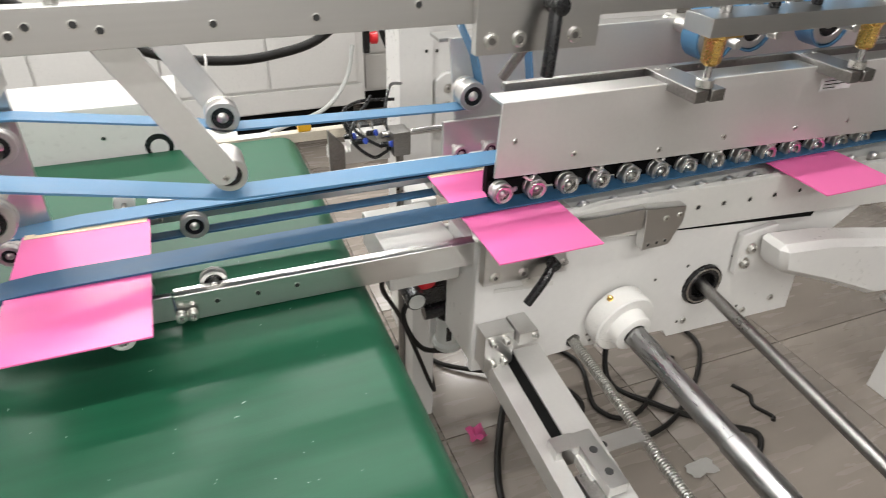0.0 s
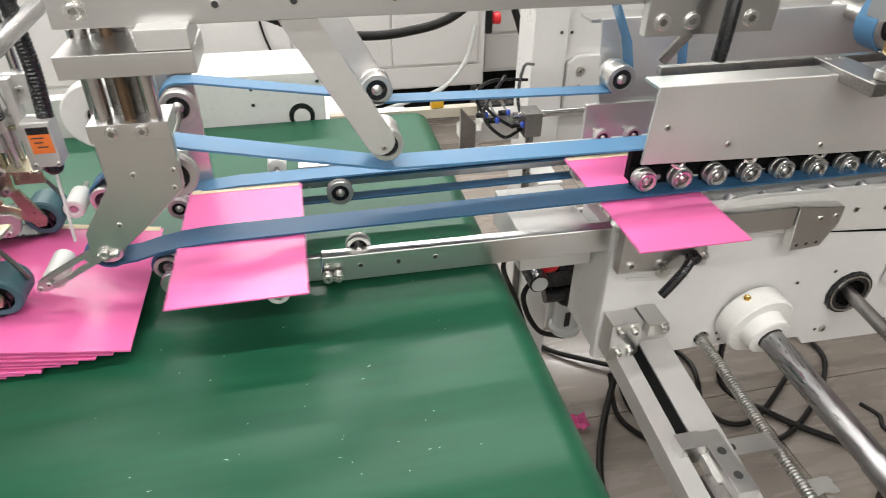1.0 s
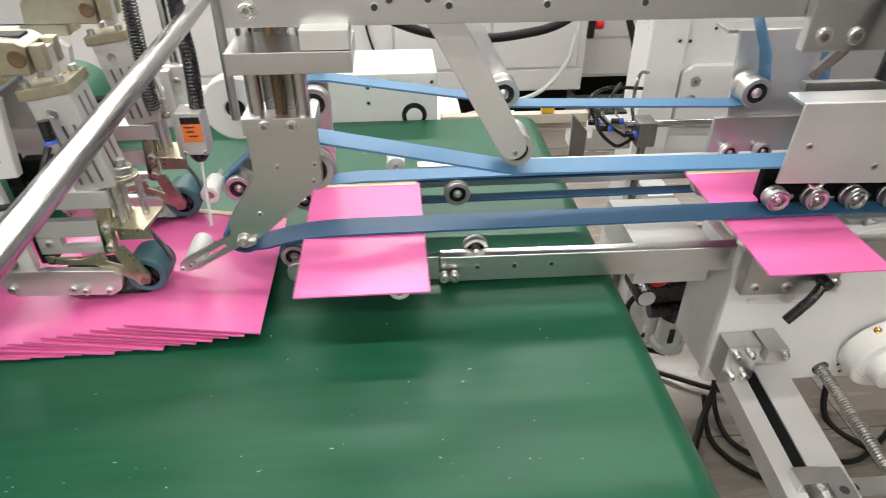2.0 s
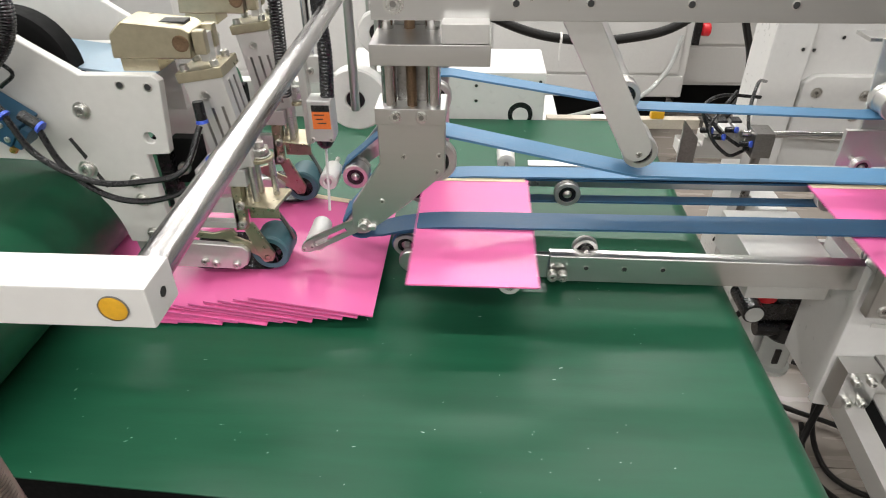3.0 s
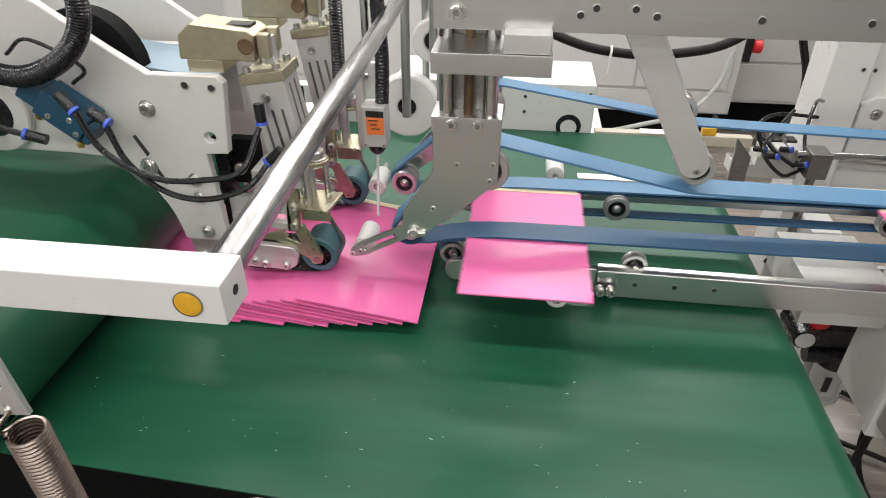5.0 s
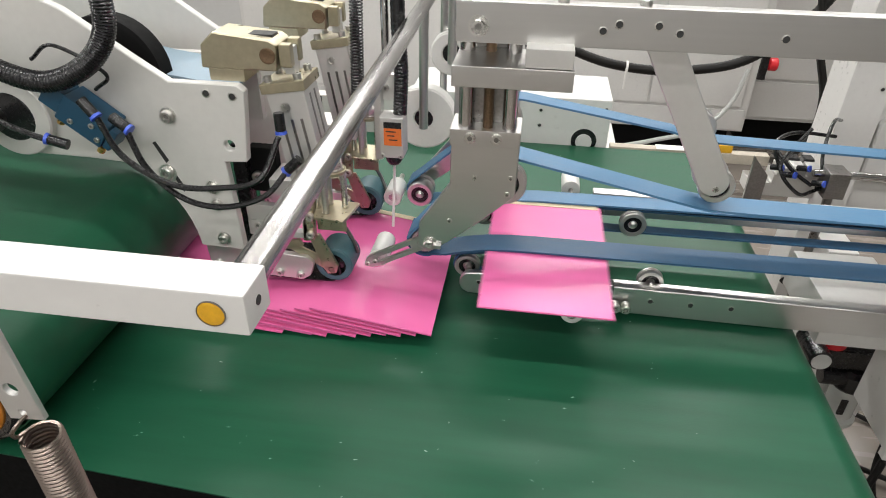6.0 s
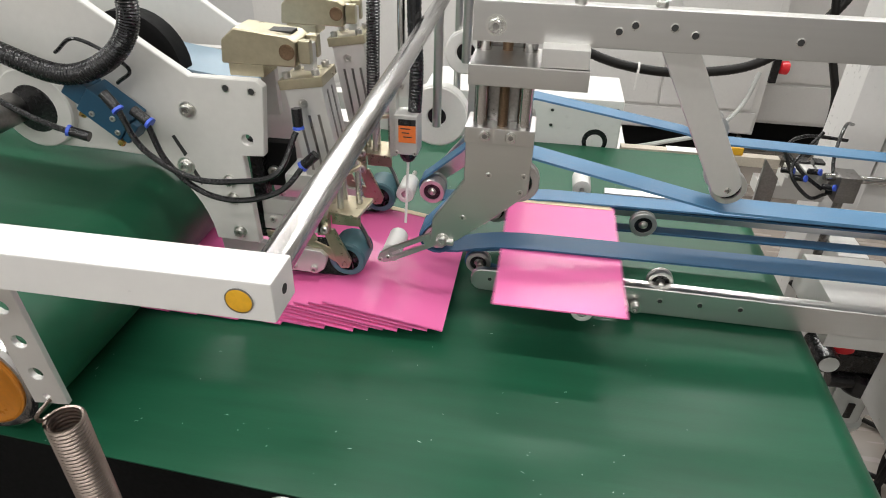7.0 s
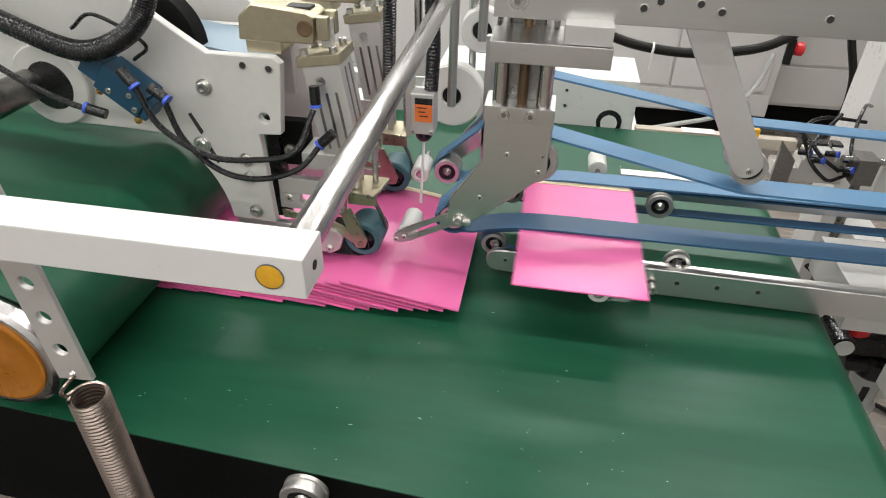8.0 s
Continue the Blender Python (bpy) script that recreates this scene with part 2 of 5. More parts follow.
def bearing(parent, c, r, width=0.014, back=0.0, name="pulley", tyre=None, shield=None):
    """A ball bearing pulley facing -y with its front face centre at c: flanged ring, dark shield, hub screw. back: a spindle behind it."""
    c = Vector(c)
    o = part(name, lathe(c, "y", [(0.002, r * 0.66), (0, r * 0.68), (0, r * 0.95), (0.0015, r), (width * 0.25, r), (width * 0.3, r * 0.93), (width * 0.7, r * 0.93), (width * 0.75, r), (width, r), (width, r * 0.3)], 28), tyre or RING, parent)
    part("shield", lathe(c, "y", [(0.0025, r * 0.34), (0.002, r * 0.66), (0.004, r * 0.66), (0.004, r * 0.3)], 24), shield or BLACK, o)
    part("hub", lathe(c, "y", [(-0.001, 0), (-0.001, r * 0.15), (0.001, r * 0.3), (0.003, r * 0.36), (width + back, r * 0.34), (width + back, 0)], 18), BOLT, o)
    return o

# ---- the room ----
floor = tagged(ob_of("floor", box(-5, 6, -4, 7, -0.12, -0.008, 0), GROUT), "grey tiled workshop floor with pale joints", "floor", kind="structure")
for nm, b in (("wall_north", (-5, 6, 5.2, 5.35, 0, 3.2)), ("wall_south", (-5, 6, -4.15, -4, 0, 3.2)), ("wall_west", (-5.15, -5, -4, 5.2, 0, 3.2)), ("wall_east", (6, 6.15, -4, 5.2, 0, 3.2))):
    tagged(ob_of(nm, box(*b, 0), WALL), "plain white painted workshop wall", "wall", kind="structure")
tagged(ob_of("ceiling", box(-5.15, 6.15, -4.15, 5.35, 3.2, 3.3, 0), CEIL), "pale grey workshop ceiling", "ceiling", kind="structure")
TUBE = mat("lit_tube", (1.0, 0.98, 0.95), 0.5, glow=6.0)
for lx, ly, _ in LAMPS:
    fix = thing("ceiling_light", "long white ceiling light fitting with lit tubes", "light", "ceiling lights", (lx, ly, 3.2))
    part("housing", box(-2.5, 2.5, -0.1, 0.1, -0.06, 0, 0.004), WHITE, fix)
    for dy in (-0.05, 0.05):
        part("tube", cyl((-2.45, dy, -0.08), "x", 4.9, 0.014, 10), TUBE, fix, "glowing white tube")


# ---- the delivery conveyor under the machine ----
BZ, BX1, BY0, BY1 = 0.82, -0.275, 0.142, 1.12
conveyor = thing("delivery_conveyor", "wide flat conveyor with green belt on a dark steel frame", "conveyor")
green_belt = ribbon(loop_round([(-2.6, BZ - 0.04, 0.038), (BX1 - 0.04, BZ - 0.04, 0.038)]), BY0, BY1, 0.002, True)
for v in green_belt.verts:
    if v.co.y < 0.5:  # the belt runs a little askew on its rollers
        v.co.y = 0.149 - 0.056 * (v.co.x + 1.12) + (0.016 if v.co.z < BZ - 0.06 else 0.0)
part("belt", green_belt, GREEN, conveyor, "dark green PVC belt with scuffs")
part("end_roller", cyl((BX1 - 0.04, BY0 + 0.02, BZ - 0.04), "y", BY1 - BY0 - 0.04, 0.0355), BLACK, conveyor)
def belt_edge(x):
    return 0.149 - 0.056 * (x + 1.12)


part("side_rail", prism([(-2.6, belt_edge(-2.6) + 0.003), (BX1 - 0.1, belt_edge(BX1 - 0.1) + 0.003), (BX1 - 0.1, belt_edge(BX1 - 0.1) + 0.013), (-2.6, belt_edge(-2.6) + 0.013)], "z", BZ - 0.2, BZ - 0.0035, 0), DARK, conveyor)
part("side_rail", box(-2.6, BX1 - 0.09, BY1 - 0.03, BY1 - 0.012, BZ - 0.14, BZ - 0.012, 0.002), DARK, conveyor)
part("slide_bed", box(-2.55, BX1 - 0.1, BY0 + 0.032, BY1 - 0.032, BZ - 0.03, BZ - 0.008, 0.001), DARK, conveyor)
for x in (-2.3, -0.55):
    for y in (BY0 + 0.06, BY1 - 0.1):
        part("leg", box(x, x + 0.05, y, y + 0.05, 0, BZ - 0.08, 0.003), DARK, conveyor)
part("cross_member", box(-0.55, -0.5, BY0 + 0.11, BY1 - 0.1, 0.2, 0.26, 0.003), DARK, conveyor)
wheel = bearing(conveyor, (-0.897, 0.1, 0.823), 0.0235, 0.016, 0.006, "guide_pulley")
# added near-black sheet standing in for the deep shade below the belt
part("bottom_shade_sheet", box(-2.6, -0.45, -0.12, BY0 - 0.014, 0.55, 0.57, 0.003), DARK, conveyor)

# pale scuffs on the belt, carried along with it
rng = random.Random(5)
bm = bmesh.new()
for i in range(150):
    x, y = rng.uniform(-1.5, BX1 - 0.05 + 0.2), rng.uniform(BY0 + 0.01, BY1 - 0.02)
    if rng.random() < 0.55:
        y = BY0 + abs(rng.gauss(0, 0.16)) + 0.01
    a, l, w = rng.uniform(-0.5, 0.5) + (1.5 if rng.random() < 0.25 else 0), rng.choice((0.0007, 0.001, 0.0013, 0.003)), rng.uniform(0.0003, 0.0006)
    d, n = Vector((math.cos(a), math.sin(a), 0)) * l, Vector((-math.sin(a), math.cos(a), 0)) * w
    c = Vector((x, y, 0))
    if x < BX1 - 0.06:
        bm.faces.new([bm.verts.new(c + o) for o in (-d - n * 0.4, -n + d * 0.2, d, n)])
scuffs = tagged(ob_of("belt_scuffs", bm, SPECK), "small pale scuff marks on the green belt", "scuffs", kind="stuff")
scuffs.location = (0, 0, BZ + 0.0024)


# ---- cards ----
CW, CD = 0.165, 0.281     # along the run, across it
CY = 0.384                # near edge


def card_mesh():
    """A folded card blank: two panels glued flat with a slight bow, a raised fold and a rounded near edge."""
    bm = bmesh.new()
    nx, ny = 10, 14
    grid = [[[bm.verts.new((i / nx * CW, j / ny * CD, h + 0.0008 * math.sin(math.pi * j / ny) + 0.0003 * math.sin(9 * j / ny) * math.cos(5 * i / nx))) for j in range(ny + 1)] for i in range(nx + 1)] for h in (0, 0.0022)]
    for i in range(nx):
        for j in range(ny):
            for k in (0, 1):
                g = grid[k]
                f = (g[i][j], g[i + 1][j], g[i + 1][j + 1], g[i][j + 1])
                bm.faces.new(f if k else f[::-1])
    rim = [(i, 0) for i in range(nx)] + [(nx, j) for j in range(ny)] + [(i, ny) for i in range(nx, 0, -1)] + [(0, j) for j in range(ny, 0, -1)]
    for a, b in zip(rim, rim[1:] + rim[:1]):
        bm.faces.new((grid[0][a[0]][a[1]], grid[0][b[0]][b[1]], grid[1][b[0]][b[1]], grid[1][a[0]][a[1]]))
    return bm


def make_card():
    root = thing("card", "glossy pink folded card blank with a pale glue strip", "card", "pink cards")
    part("panel", card_mesh(), PINK, root)
    part("glue_flap", box(0.003, CW - 0.004, CD - 0.009, CD + 0.003, 0.0024, 0.0033, 0.0003), PINKEDGE, root, "pale cream glue strip")
    return root


first_card = make_card()

# ---- belt drive between the machine and the stack ----
def pz(path, n=6):
    return [(p.x, p.z) for p in smooth_line([(x, 0, z) for x, z in path], n)]


def arc(cx, cz, r, a0, a1, n=8):
    return [(cx + r * math.cos(radians(a0 + (a1 - a0) * i / n)), cz + r * math.sin(radians(a0 + (a1 - a0) * i / n))) for i in range(n + 1)]


def belt(name, label, runs, y0, y1):
    b = thing(name, label, "belt", "blue belts")
    for nm, path, m, *ys in runs:
        part(nm, ribbon(path, *(ys or (y0, y1)), 0.003), m, b)
    return b


belt("near_top_belt", "blue flat transport belt running over the cards", [
    ("lower_run", [(2.3, 0.922), (0.9, 0.92), (0.3, 0.917), (-0.45, 0.9145), (-0.66, 0.914)] + [(-0.70, 0.913), (-0.73, 0.9105), (-0.76, 0.905), (-0.785, 0.898)] + arc(-0.815, 0.916, 0.0225, 300, 150), BLUE),
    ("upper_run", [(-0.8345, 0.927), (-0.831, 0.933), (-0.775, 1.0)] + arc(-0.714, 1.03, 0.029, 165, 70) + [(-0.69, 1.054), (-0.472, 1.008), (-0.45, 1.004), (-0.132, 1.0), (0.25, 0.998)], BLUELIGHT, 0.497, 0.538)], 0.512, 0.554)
belt("near_bottom_belt", "blue flat transport belt under the cards", [
    ("upper_run", [(2.3, 0.913), (0.9, 0.911), (0.3, 0.908), (-0.4, 0.905), (-0.66, 0.904), (-0.72, 0.897)] + arc(-0.756, 0.872, 0.0195, 90, 180, 6), BLUE),
    ("lower_run", arc(-0.756, 0.872, 0.0195, 180, 270, 6) + [(-0.7, 0.843), (-0.6, 0.832), (2.3, 0.835)], BLUE)], 0.53, 0.558)
belt("far_top_belt", "light blue flat transport belt over the far edge of the cards", [
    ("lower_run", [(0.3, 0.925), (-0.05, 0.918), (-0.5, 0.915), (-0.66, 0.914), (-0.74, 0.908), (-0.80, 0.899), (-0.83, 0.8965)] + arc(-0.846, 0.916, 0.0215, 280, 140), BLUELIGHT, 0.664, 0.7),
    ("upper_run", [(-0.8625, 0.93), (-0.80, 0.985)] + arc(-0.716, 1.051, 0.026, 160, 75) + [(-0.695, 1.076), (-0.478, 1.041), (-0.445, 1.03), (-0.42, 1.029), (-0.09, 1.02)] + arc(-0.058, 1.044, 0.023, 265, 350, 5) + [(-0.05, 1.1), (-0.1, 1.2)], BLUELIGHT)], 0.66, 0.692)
belt("far_bottom_belt", "blue flat transport belt round the far pulleys", [
    ("upper_run", [(0.3, 0.909), (-0.1, 0.9065), (-0.72, 0.9065)] + arc(-0.742, 0.885, 0.0215, 90, 180), BLUE),
    ("lower_run", arc(-0.742, 0.885, 0.0215, 180, 270) + [(-0.5, 0.8645), (0.3, 0.868)], BLUE)], 0.6715, 0.6935)
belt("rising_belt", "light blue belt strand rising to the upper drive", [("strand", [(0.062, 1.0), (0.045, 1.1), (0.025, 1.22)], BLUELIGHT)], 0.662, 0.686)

# near rail with its adjustable nose
rail = thing("near_support_rail", "bright milled steel rail with slotted nose and white roller", "rail")
part("bar", prism([(-0.548, 0.829), (-0.548, 0.872), (-0.09, 0.868), (-0.09, 0.826)], "y", 0.506, 0.526, 0.001), STEEL, rail)
nose_outline = [(-0.5495, 0.836), (-0.5495, 0.876), (-0.74, 0.876)] + arc(-0.745, 0.858, 0.018, 90, 250, 8)[1:]
part("nose_plate", prism(nose_outline, "y", 0.503, 0.513, 0.001), STEEL, rail)
part("slot", prism([(-0.715, 0.86), (-0.595, 0.853), (-0.595, 0.861), (-0.715, 0.868)], "y", 0.5022, 0.5035, 0), SOCKET, rail)
for x, z in ((-0.735, 0.861),):
    hole_plug(rail, (x, 0.503, z), r=0.0028)
bolt(rail, (-0.713, 0.503, 0.861), r=0.006, washer=0.009)
for x, z in ((-0.543, 0.844), (-0.528, 0.844)):
    bolt(rail, (x, 0.503, z), r=0.007, h=0.012, washer=0.008)
for x in (-0.495, -0.441, -0.387):
    hole_plug(rail, (x, 0.506, 0.853), r=0.0034)
wr = part("white_roller", lathe((-0.607, 0.43, 0.874), "y", [(0.003, 0.006), (0.0, 0.0085), (0.0, 0.0125), (0.002, 0.0145), (0.048, 0.0145), (0.05, 0.0125), (0.05, 0)], 24), NYLON, rail, "white nylon roller")
part("roller_bearing", lathe((-0.607, 0.43, 0.874), "y", [(-0.001, 0), (-0.001, 0.0035), (0.0005, 0.0045), (0.0012, 0.0085), (0.004, 0.0085)], 20), BOLT, wr)
part("roller_pin", cyl((-0.607, 0.478, 0.874), "y", 0.03, 0.005), BOLT, rail)
for x in (-0.752, -0.589, -0.495, -0.085, 0.0):
    bearing(rail, (x - (0.003 if x < -0.7 else 0), 0.5275, 0.869 if x < -0.7 else 0.869), 0.0185, 0.012, -0.001)
    part("spindle", cyl((x, 0.518, 0.87), "y", 0.016, 0.005), BOLT, rail)

# far rail
frail = thing("far_support_rail", "grey steel carrier rail with a row of small pulleys", "rail")
part("bar", box(-0.74, -0.03, 0.696, 0.71, 0.88, 0.904, 0.001), STEEL, frail)
part("ledge", box(-0.57, 0.1, 0.71, 0.73, 0.905, 0.912, 0.001), ALU, frail)
for x in (-0.742, -0.601, -0.509, -0.1):
    bearing(frail, (x, 0.657, 0.887), 0.0208, 0.014, 0.023)
bearing(frail, (-0.054, 0.662, 0.89), 0.012, 0.012, 0.03)
part("link_plate", box(-0.585, -0.525, 0.684, 0.694, 0.888, 0.9, 0.001), STEEL, frail)
for x in (-0.57, -0.555):
    bolt(frail, (x, 0.684, 0.893), r=0.004, h=0.004)
fr = part("white_roller", lathe((-0.605, 0.735, 0.901), "y", [(0, 0), (0, 0.012), (0.002, 0.0155), (0.05, 0.0155), (0.052, 0.013), (0.052, 0)], 24), NYLON, frail, "white nylon roller")
part("roller_axle", cyl((-0.605, 0.7, 0.901), "y", 0.036, 0.004), DARKSTEEL, frail)

# top bar, column with guide rods and the nose plate
bar = thing("top_bar", "long flat brushed steel bar with drilled holes", "bar")
part("flat_bar", box(-0.767, 0.62, 0.426, 0.446, 1.216, 1.257, 0.001), STEEL, bar)
for x, z in ((-0.619, 1.2335), (-0.604, 1.2405), (-0.566, 1.2405), (-0.545, 1.234), (-0.446, 1.2335), (-0.3455, 1.2335), (-0.235, 1.24), (-0.03, 1.24)):
    hole_plug(bar, (x, 0.426, z), r=0.0035)
bolt(bar, (-0.743, 0.426, 1.233), r=0.0075, washer=0.011)
for x in (-0.66, -0.58):
    bolt(bar, (x, 0.438, 1.257), (0, 0, 1), 0.006, 0.006)

col = thing("belt_column", "steel slide column with two guide rods and an angled nose plate", "column")
part("lower_block", box(-0.774, -0.692, 0.449, 0.5, 1.091, 1.111, 0.001), STEEL, col)
part("slide_block", box(-0.767, -0.643, 0.4, 0.475, 1.177, 1.199, 0.001), STEEL, col)
part("slide_cap", box(-0.693, -0.645, 0.402, 0.47, 1.1995, 1.219, 0.001), ALU, col)
for x in (-0.757, -0.706):
    part("guide_rod", cyl((x, 0.462, 1.105), "z", 0.15, 0.0085, 20), CHROME, col)
part("lead_screw", tube([(-0.731, 0.462, 1.105), (-0.731, 0.462, 1.25)], 0.006, 12, 2), RUST, col, "rusty greased screw")
part("back_plate", box(-0.75, -0.712, 0.476, 0.482, 1.11, 1.25, 0.001), DARKSTEEL, col)
plate = [(-0.773, 1.091), (-0.692, 1.091), (-0.693, 1.026), (-0.737, 0.985), (-0.775, 0.953), (-0.80, 0.935), (-0.815, 0.945), (-0.812, 0.978), (-0.773, 1.037)]
part("nose_plate", prism(plate, "y", 0.455, 0.467, 0.001), STEEL, col)
for x in (-0.75, -0.7195):
    bolt(col, (x, 0.449, 1.1015), r=0.0068, h=0.0035)
for x, z in ((-0.743, 1.048), (-0.7, 1.05), (-0.703, 1.028), (-0.773, 0.985)):
    bolt(col, (x, 0.455, z), r=0.0038, h=0.0015)
def along(u, v):
    """A point of the nose arm: u along it from its bolt to the tip, v across it."""
    d = Vector((-0.884, -0.468))
    return (-0.794 + d.x * u - d.y * v, 0.952 + d.y * u + d.x * v)


tip = part("nose_arm", prism([along(0.086, -0.0095), along(0.1, -0.008), along(0.107, -0.002), along(0.107, 0.002), along(0.1, 0.008), along(0.086, 0.0095)], "y", 0.462, 0.468, 0.0006), STEEL, col)
for u0, u1, v0, v1 in ((-0.006, 0.034, -0.0095, 0.0095), (0.034, 0.086, -0.0095, -0.0036), (0.034, 0.086, 0.0036, 0.0095)):
    part("slotted_web", prism([along(u0, v0), along(u1, v0), along(u1, v1), along(u0, v1)], "y", 0.462, 0.468, 0), STEEL, tip)
bolt(tip, (-0.798, 0.455, 0.95), r=0.006, h=0.008, washer=0.009)
part("clip", box(-0.806, -0.783, 0.448, 0.456, 0.945, 0.951, 0.001), STEEL, col)
for x, z in ((-0.885, 0.9035), (-0.874, 0.908)):
    bolt(col, (x, 0.462, z), r=0.0036, h=0.002)
nr = part("white_roller", lathe((-0.873, 0.475, 0.905), "y", [(0, 0), (0, 0.01), (0.002, 0.0135), (0.05, 0.0135), (0.052, 0.011), (0.052, 0)], 24), NYLON, col, "white nylon roller")
for x, z, y, r in ((-0.717, 1.051, 0.64, 0.024), (-0.708, 1.028, 0.482, 0.028), (-0.748, 0.894, 0.642, 0.016), (-0.815, 0.916, 0.513, 0.0185)):
    bearing(col, (x, y, z), r, 0.016, 0.06)
part("pulley_shaft", cyl((-0.717, 0.46, 1.043), "y", 0.24, 0.006), DARKSTEEL, col)
part("cross_bar", box(-0.80, -0.70, 0.70, 0.712, 0.9, 1.12, 0.001), STEEL, col)
pk = bearing(col, (-0.846, 0.648, 0.916), 0.0205, 0.034, 0.03, "nose_pulley")
part("far_nose_arm", prism([(-0.77, 1.02), (-0.77, 0.965), (-0.85, 0.902), (-0.862, 0.91), (-0.858, 0.925), (-0.80, 1.0)], "y", 0.7, 0.708, 0.0008), STEEL, col)
fw = part("white_roller", lathe((-0.89, 0.645, 0.908), "y", [(0.002, 0.006), (0, 0.008), (0, 0.0125), (0.002, 0.0145), (0.048, 0.0145), (0.05, 0.012), (0.05, 0)], 24), NYLON, col, "white nylon roller")
part("roller_bearing", lathe((-0.89, 0.645, 0.908), "y", [(0.001, 0), (0.001, 0.004), (0.003, 0.005), (0.003, 0.008)], 20), BOLT, fw)
part("roller_pin", cyl((-0.89, 0.69, 0.908), "y", 0.04, 0.004), BOLT, col)

# the two tension arms
def tension_arm(name, top, low, y, r):
    a = thing(name, "flat steel tension arm with a bearing roller at its end", "arm", "tension arms")
    t, l = Vector((top[0], 0, top[1])), Vector((low[0], 0, low[1]))
    d = (l - t).normalized()
    n = Vector((-d.z, 0, d.x)) * 0.0185
    ang = math.degrees(math.atan2(d.z, d.x))
    out = [(t + n).x, (t + n).z], [(t - n).x, (t - n).z]
    end = arc(low[0], low[1], 0.0178, ang - 90, ang + 90, 10)
    if (Vector((end[0][0], 0, end[0][1])) - (t - n)).length > (Vector((end[0][0], 0, end[0][1])) - (t + n)).length:
        end = end[::-1]
    part("plate", prism([tuple(out[0]), tuple(out[1])] + end, "y", y, y + 0.008, 0.001), ALU, a)
    return a


arm1 = tension_arm("front_tension_arm", (-0.556, 1.225), (-0.461, 1.053), 0.478, 0.02)
bolt(arm1, (-0.457, 0.478, 1.045), r=0.004, h=0.0015)
bearing(arm1, (-0.452, 0.492, 1.041), 0.0215, 0.05, 0.02)
part("spindle", cyl((-0.452, 0.486, 1.041), "y", 0.02, 0.006), BOLT, arm1)
arm2 = tension_arm("rear_tension_arm", (-0.535, 1.215), (-0.445, 1.056), 0.69, 0.02)
bearing(arm2, (-0.443, 0.66, 1.05), 0.0235, 0.034, 0.02)

# ---- upper press conveyor and hold-down units over the stack ----
press = thing("press_conveyor", "upper conveyor with green belt round a silver drum", "conveyor")
part("belt", ribbon(loop_round([(-2.5, 0.985, 0.072), (-1.238, 0.913, 0.072)], 20), 0.165, 1.08, 0.002, True), GREEN, press, "dark green PVC belt")
drum = part("drum", lathe((-1.238, 0.145, 0.913), "y", [(0.002, 0), (0.002, 0.05), (0.0, 0.055), (0.0, 0.065), (0.004, 0.0698), (0.93, 0.0698), (0.93, 0)], 40), CHROME, press, "bright turned steel drum")
part("drum_face", lathe((-1.238, 0.1465, 0.913), "y", [(-0.004, 0), (-0.004, 0.012), (-0.002, 0.016), (-0.0005, 0.03), (-0.001, 0.045), (-0.004, 0.055), (-0.003, 0.058), (0.0015, 0.058), (0.0015, 0)], 40), AMBER, drum, "amber painted dished drum end")
part("drum", cyl((-2.5, 0.17, 0.985), "y", 0.9, 0.0698), CHROME, press)
part("frame_bar", box(-2.6, -1.32, 1.0825, 1.095, 0.9, 1.05, 0.002), WHITE, press)
part("post", box(-2.0, -1.94, 1.096, 1.15, 0.0, 1.05, 0.003), WHITE, press)


def side_plate(name, label, y, detail):
    t = thing(name, label, "plate")
    outline = [(-1.62, 1.33), (-1.28, 1.262), (-1.205, 1.232), (-1.132, 1.182), (-1.094, 1.157), (-1.012, 1.157), (-1.004, 1.15), (-1.014, 1.063), (-1.042, 1.061), (-1.037, 0.936), (-1.096, 0.938)]
    outline += arc(-1.232, 0.93, 0.136, 12, 62, 7) + [(-1.217, 1.053), (-1.294, 1.054), (-1.36, 1.08), (-1.62, 1.12)]
    outline = [p for i, p in enumerate(outline) if i == 0 or math.hypot(p[0] - outline[i - 1][0], p[1] - outline[i - 1][1]) > 0.004]
    part("sheet", prism(outline, "y", y, y + 0.012, 0.0012, holes=[(-1.033, 1.083, 0.0068)] if detail else ()), GREYPAINT, t)
    return t


sp = side_plate("near_side_plate", "light grey painted steel side plate with screws", 0.42, True)
for x, z, r in ((-1.103, 1.116, 0.0075), (-1.12, 1.041, 0.0085), (-1.064, 1.026, 0.0065), (-1.063, 1.001, 0.0065), (-1.062, 0.952, 0.0065)):
    bolt(sp, (x, 0.42, z), r=r, h=0.007, washer=r * 1.35)
for x, z in ((-1.05, 1.146), (-1.019, 1.144)):
    hole_plug(sp, (x, 0.42, z), r=0.0038)
for x, z in ((-1.123, 1.068), (-1.108, 1.03)):
    part("slot", prism([(x - 0.008, z + 0.012), (x - 0.004, z + 0.014), (x + 0.008, z - 0.01), (x + 0.004, z - 0.014)], "y", 0.4192, 0.4202, 0), SOCKET, sp)
part("hub_flange", lathe((-1.30, 0.4195, 1.105), (0, -1, 0), [(0, 0), (0, 0.05), (0.008, 0.05), (0.01, 0.048), (0.01, 0.03)], 36), GREYPAINT, sp)
part("hub_bore", lathe((-1.30, 0.4095, 1.105), (0, -1, 0), [(0, 0), (0.001, 0), (0.001, 0.029), (0, 0.03)], 30), BLACK, sp)
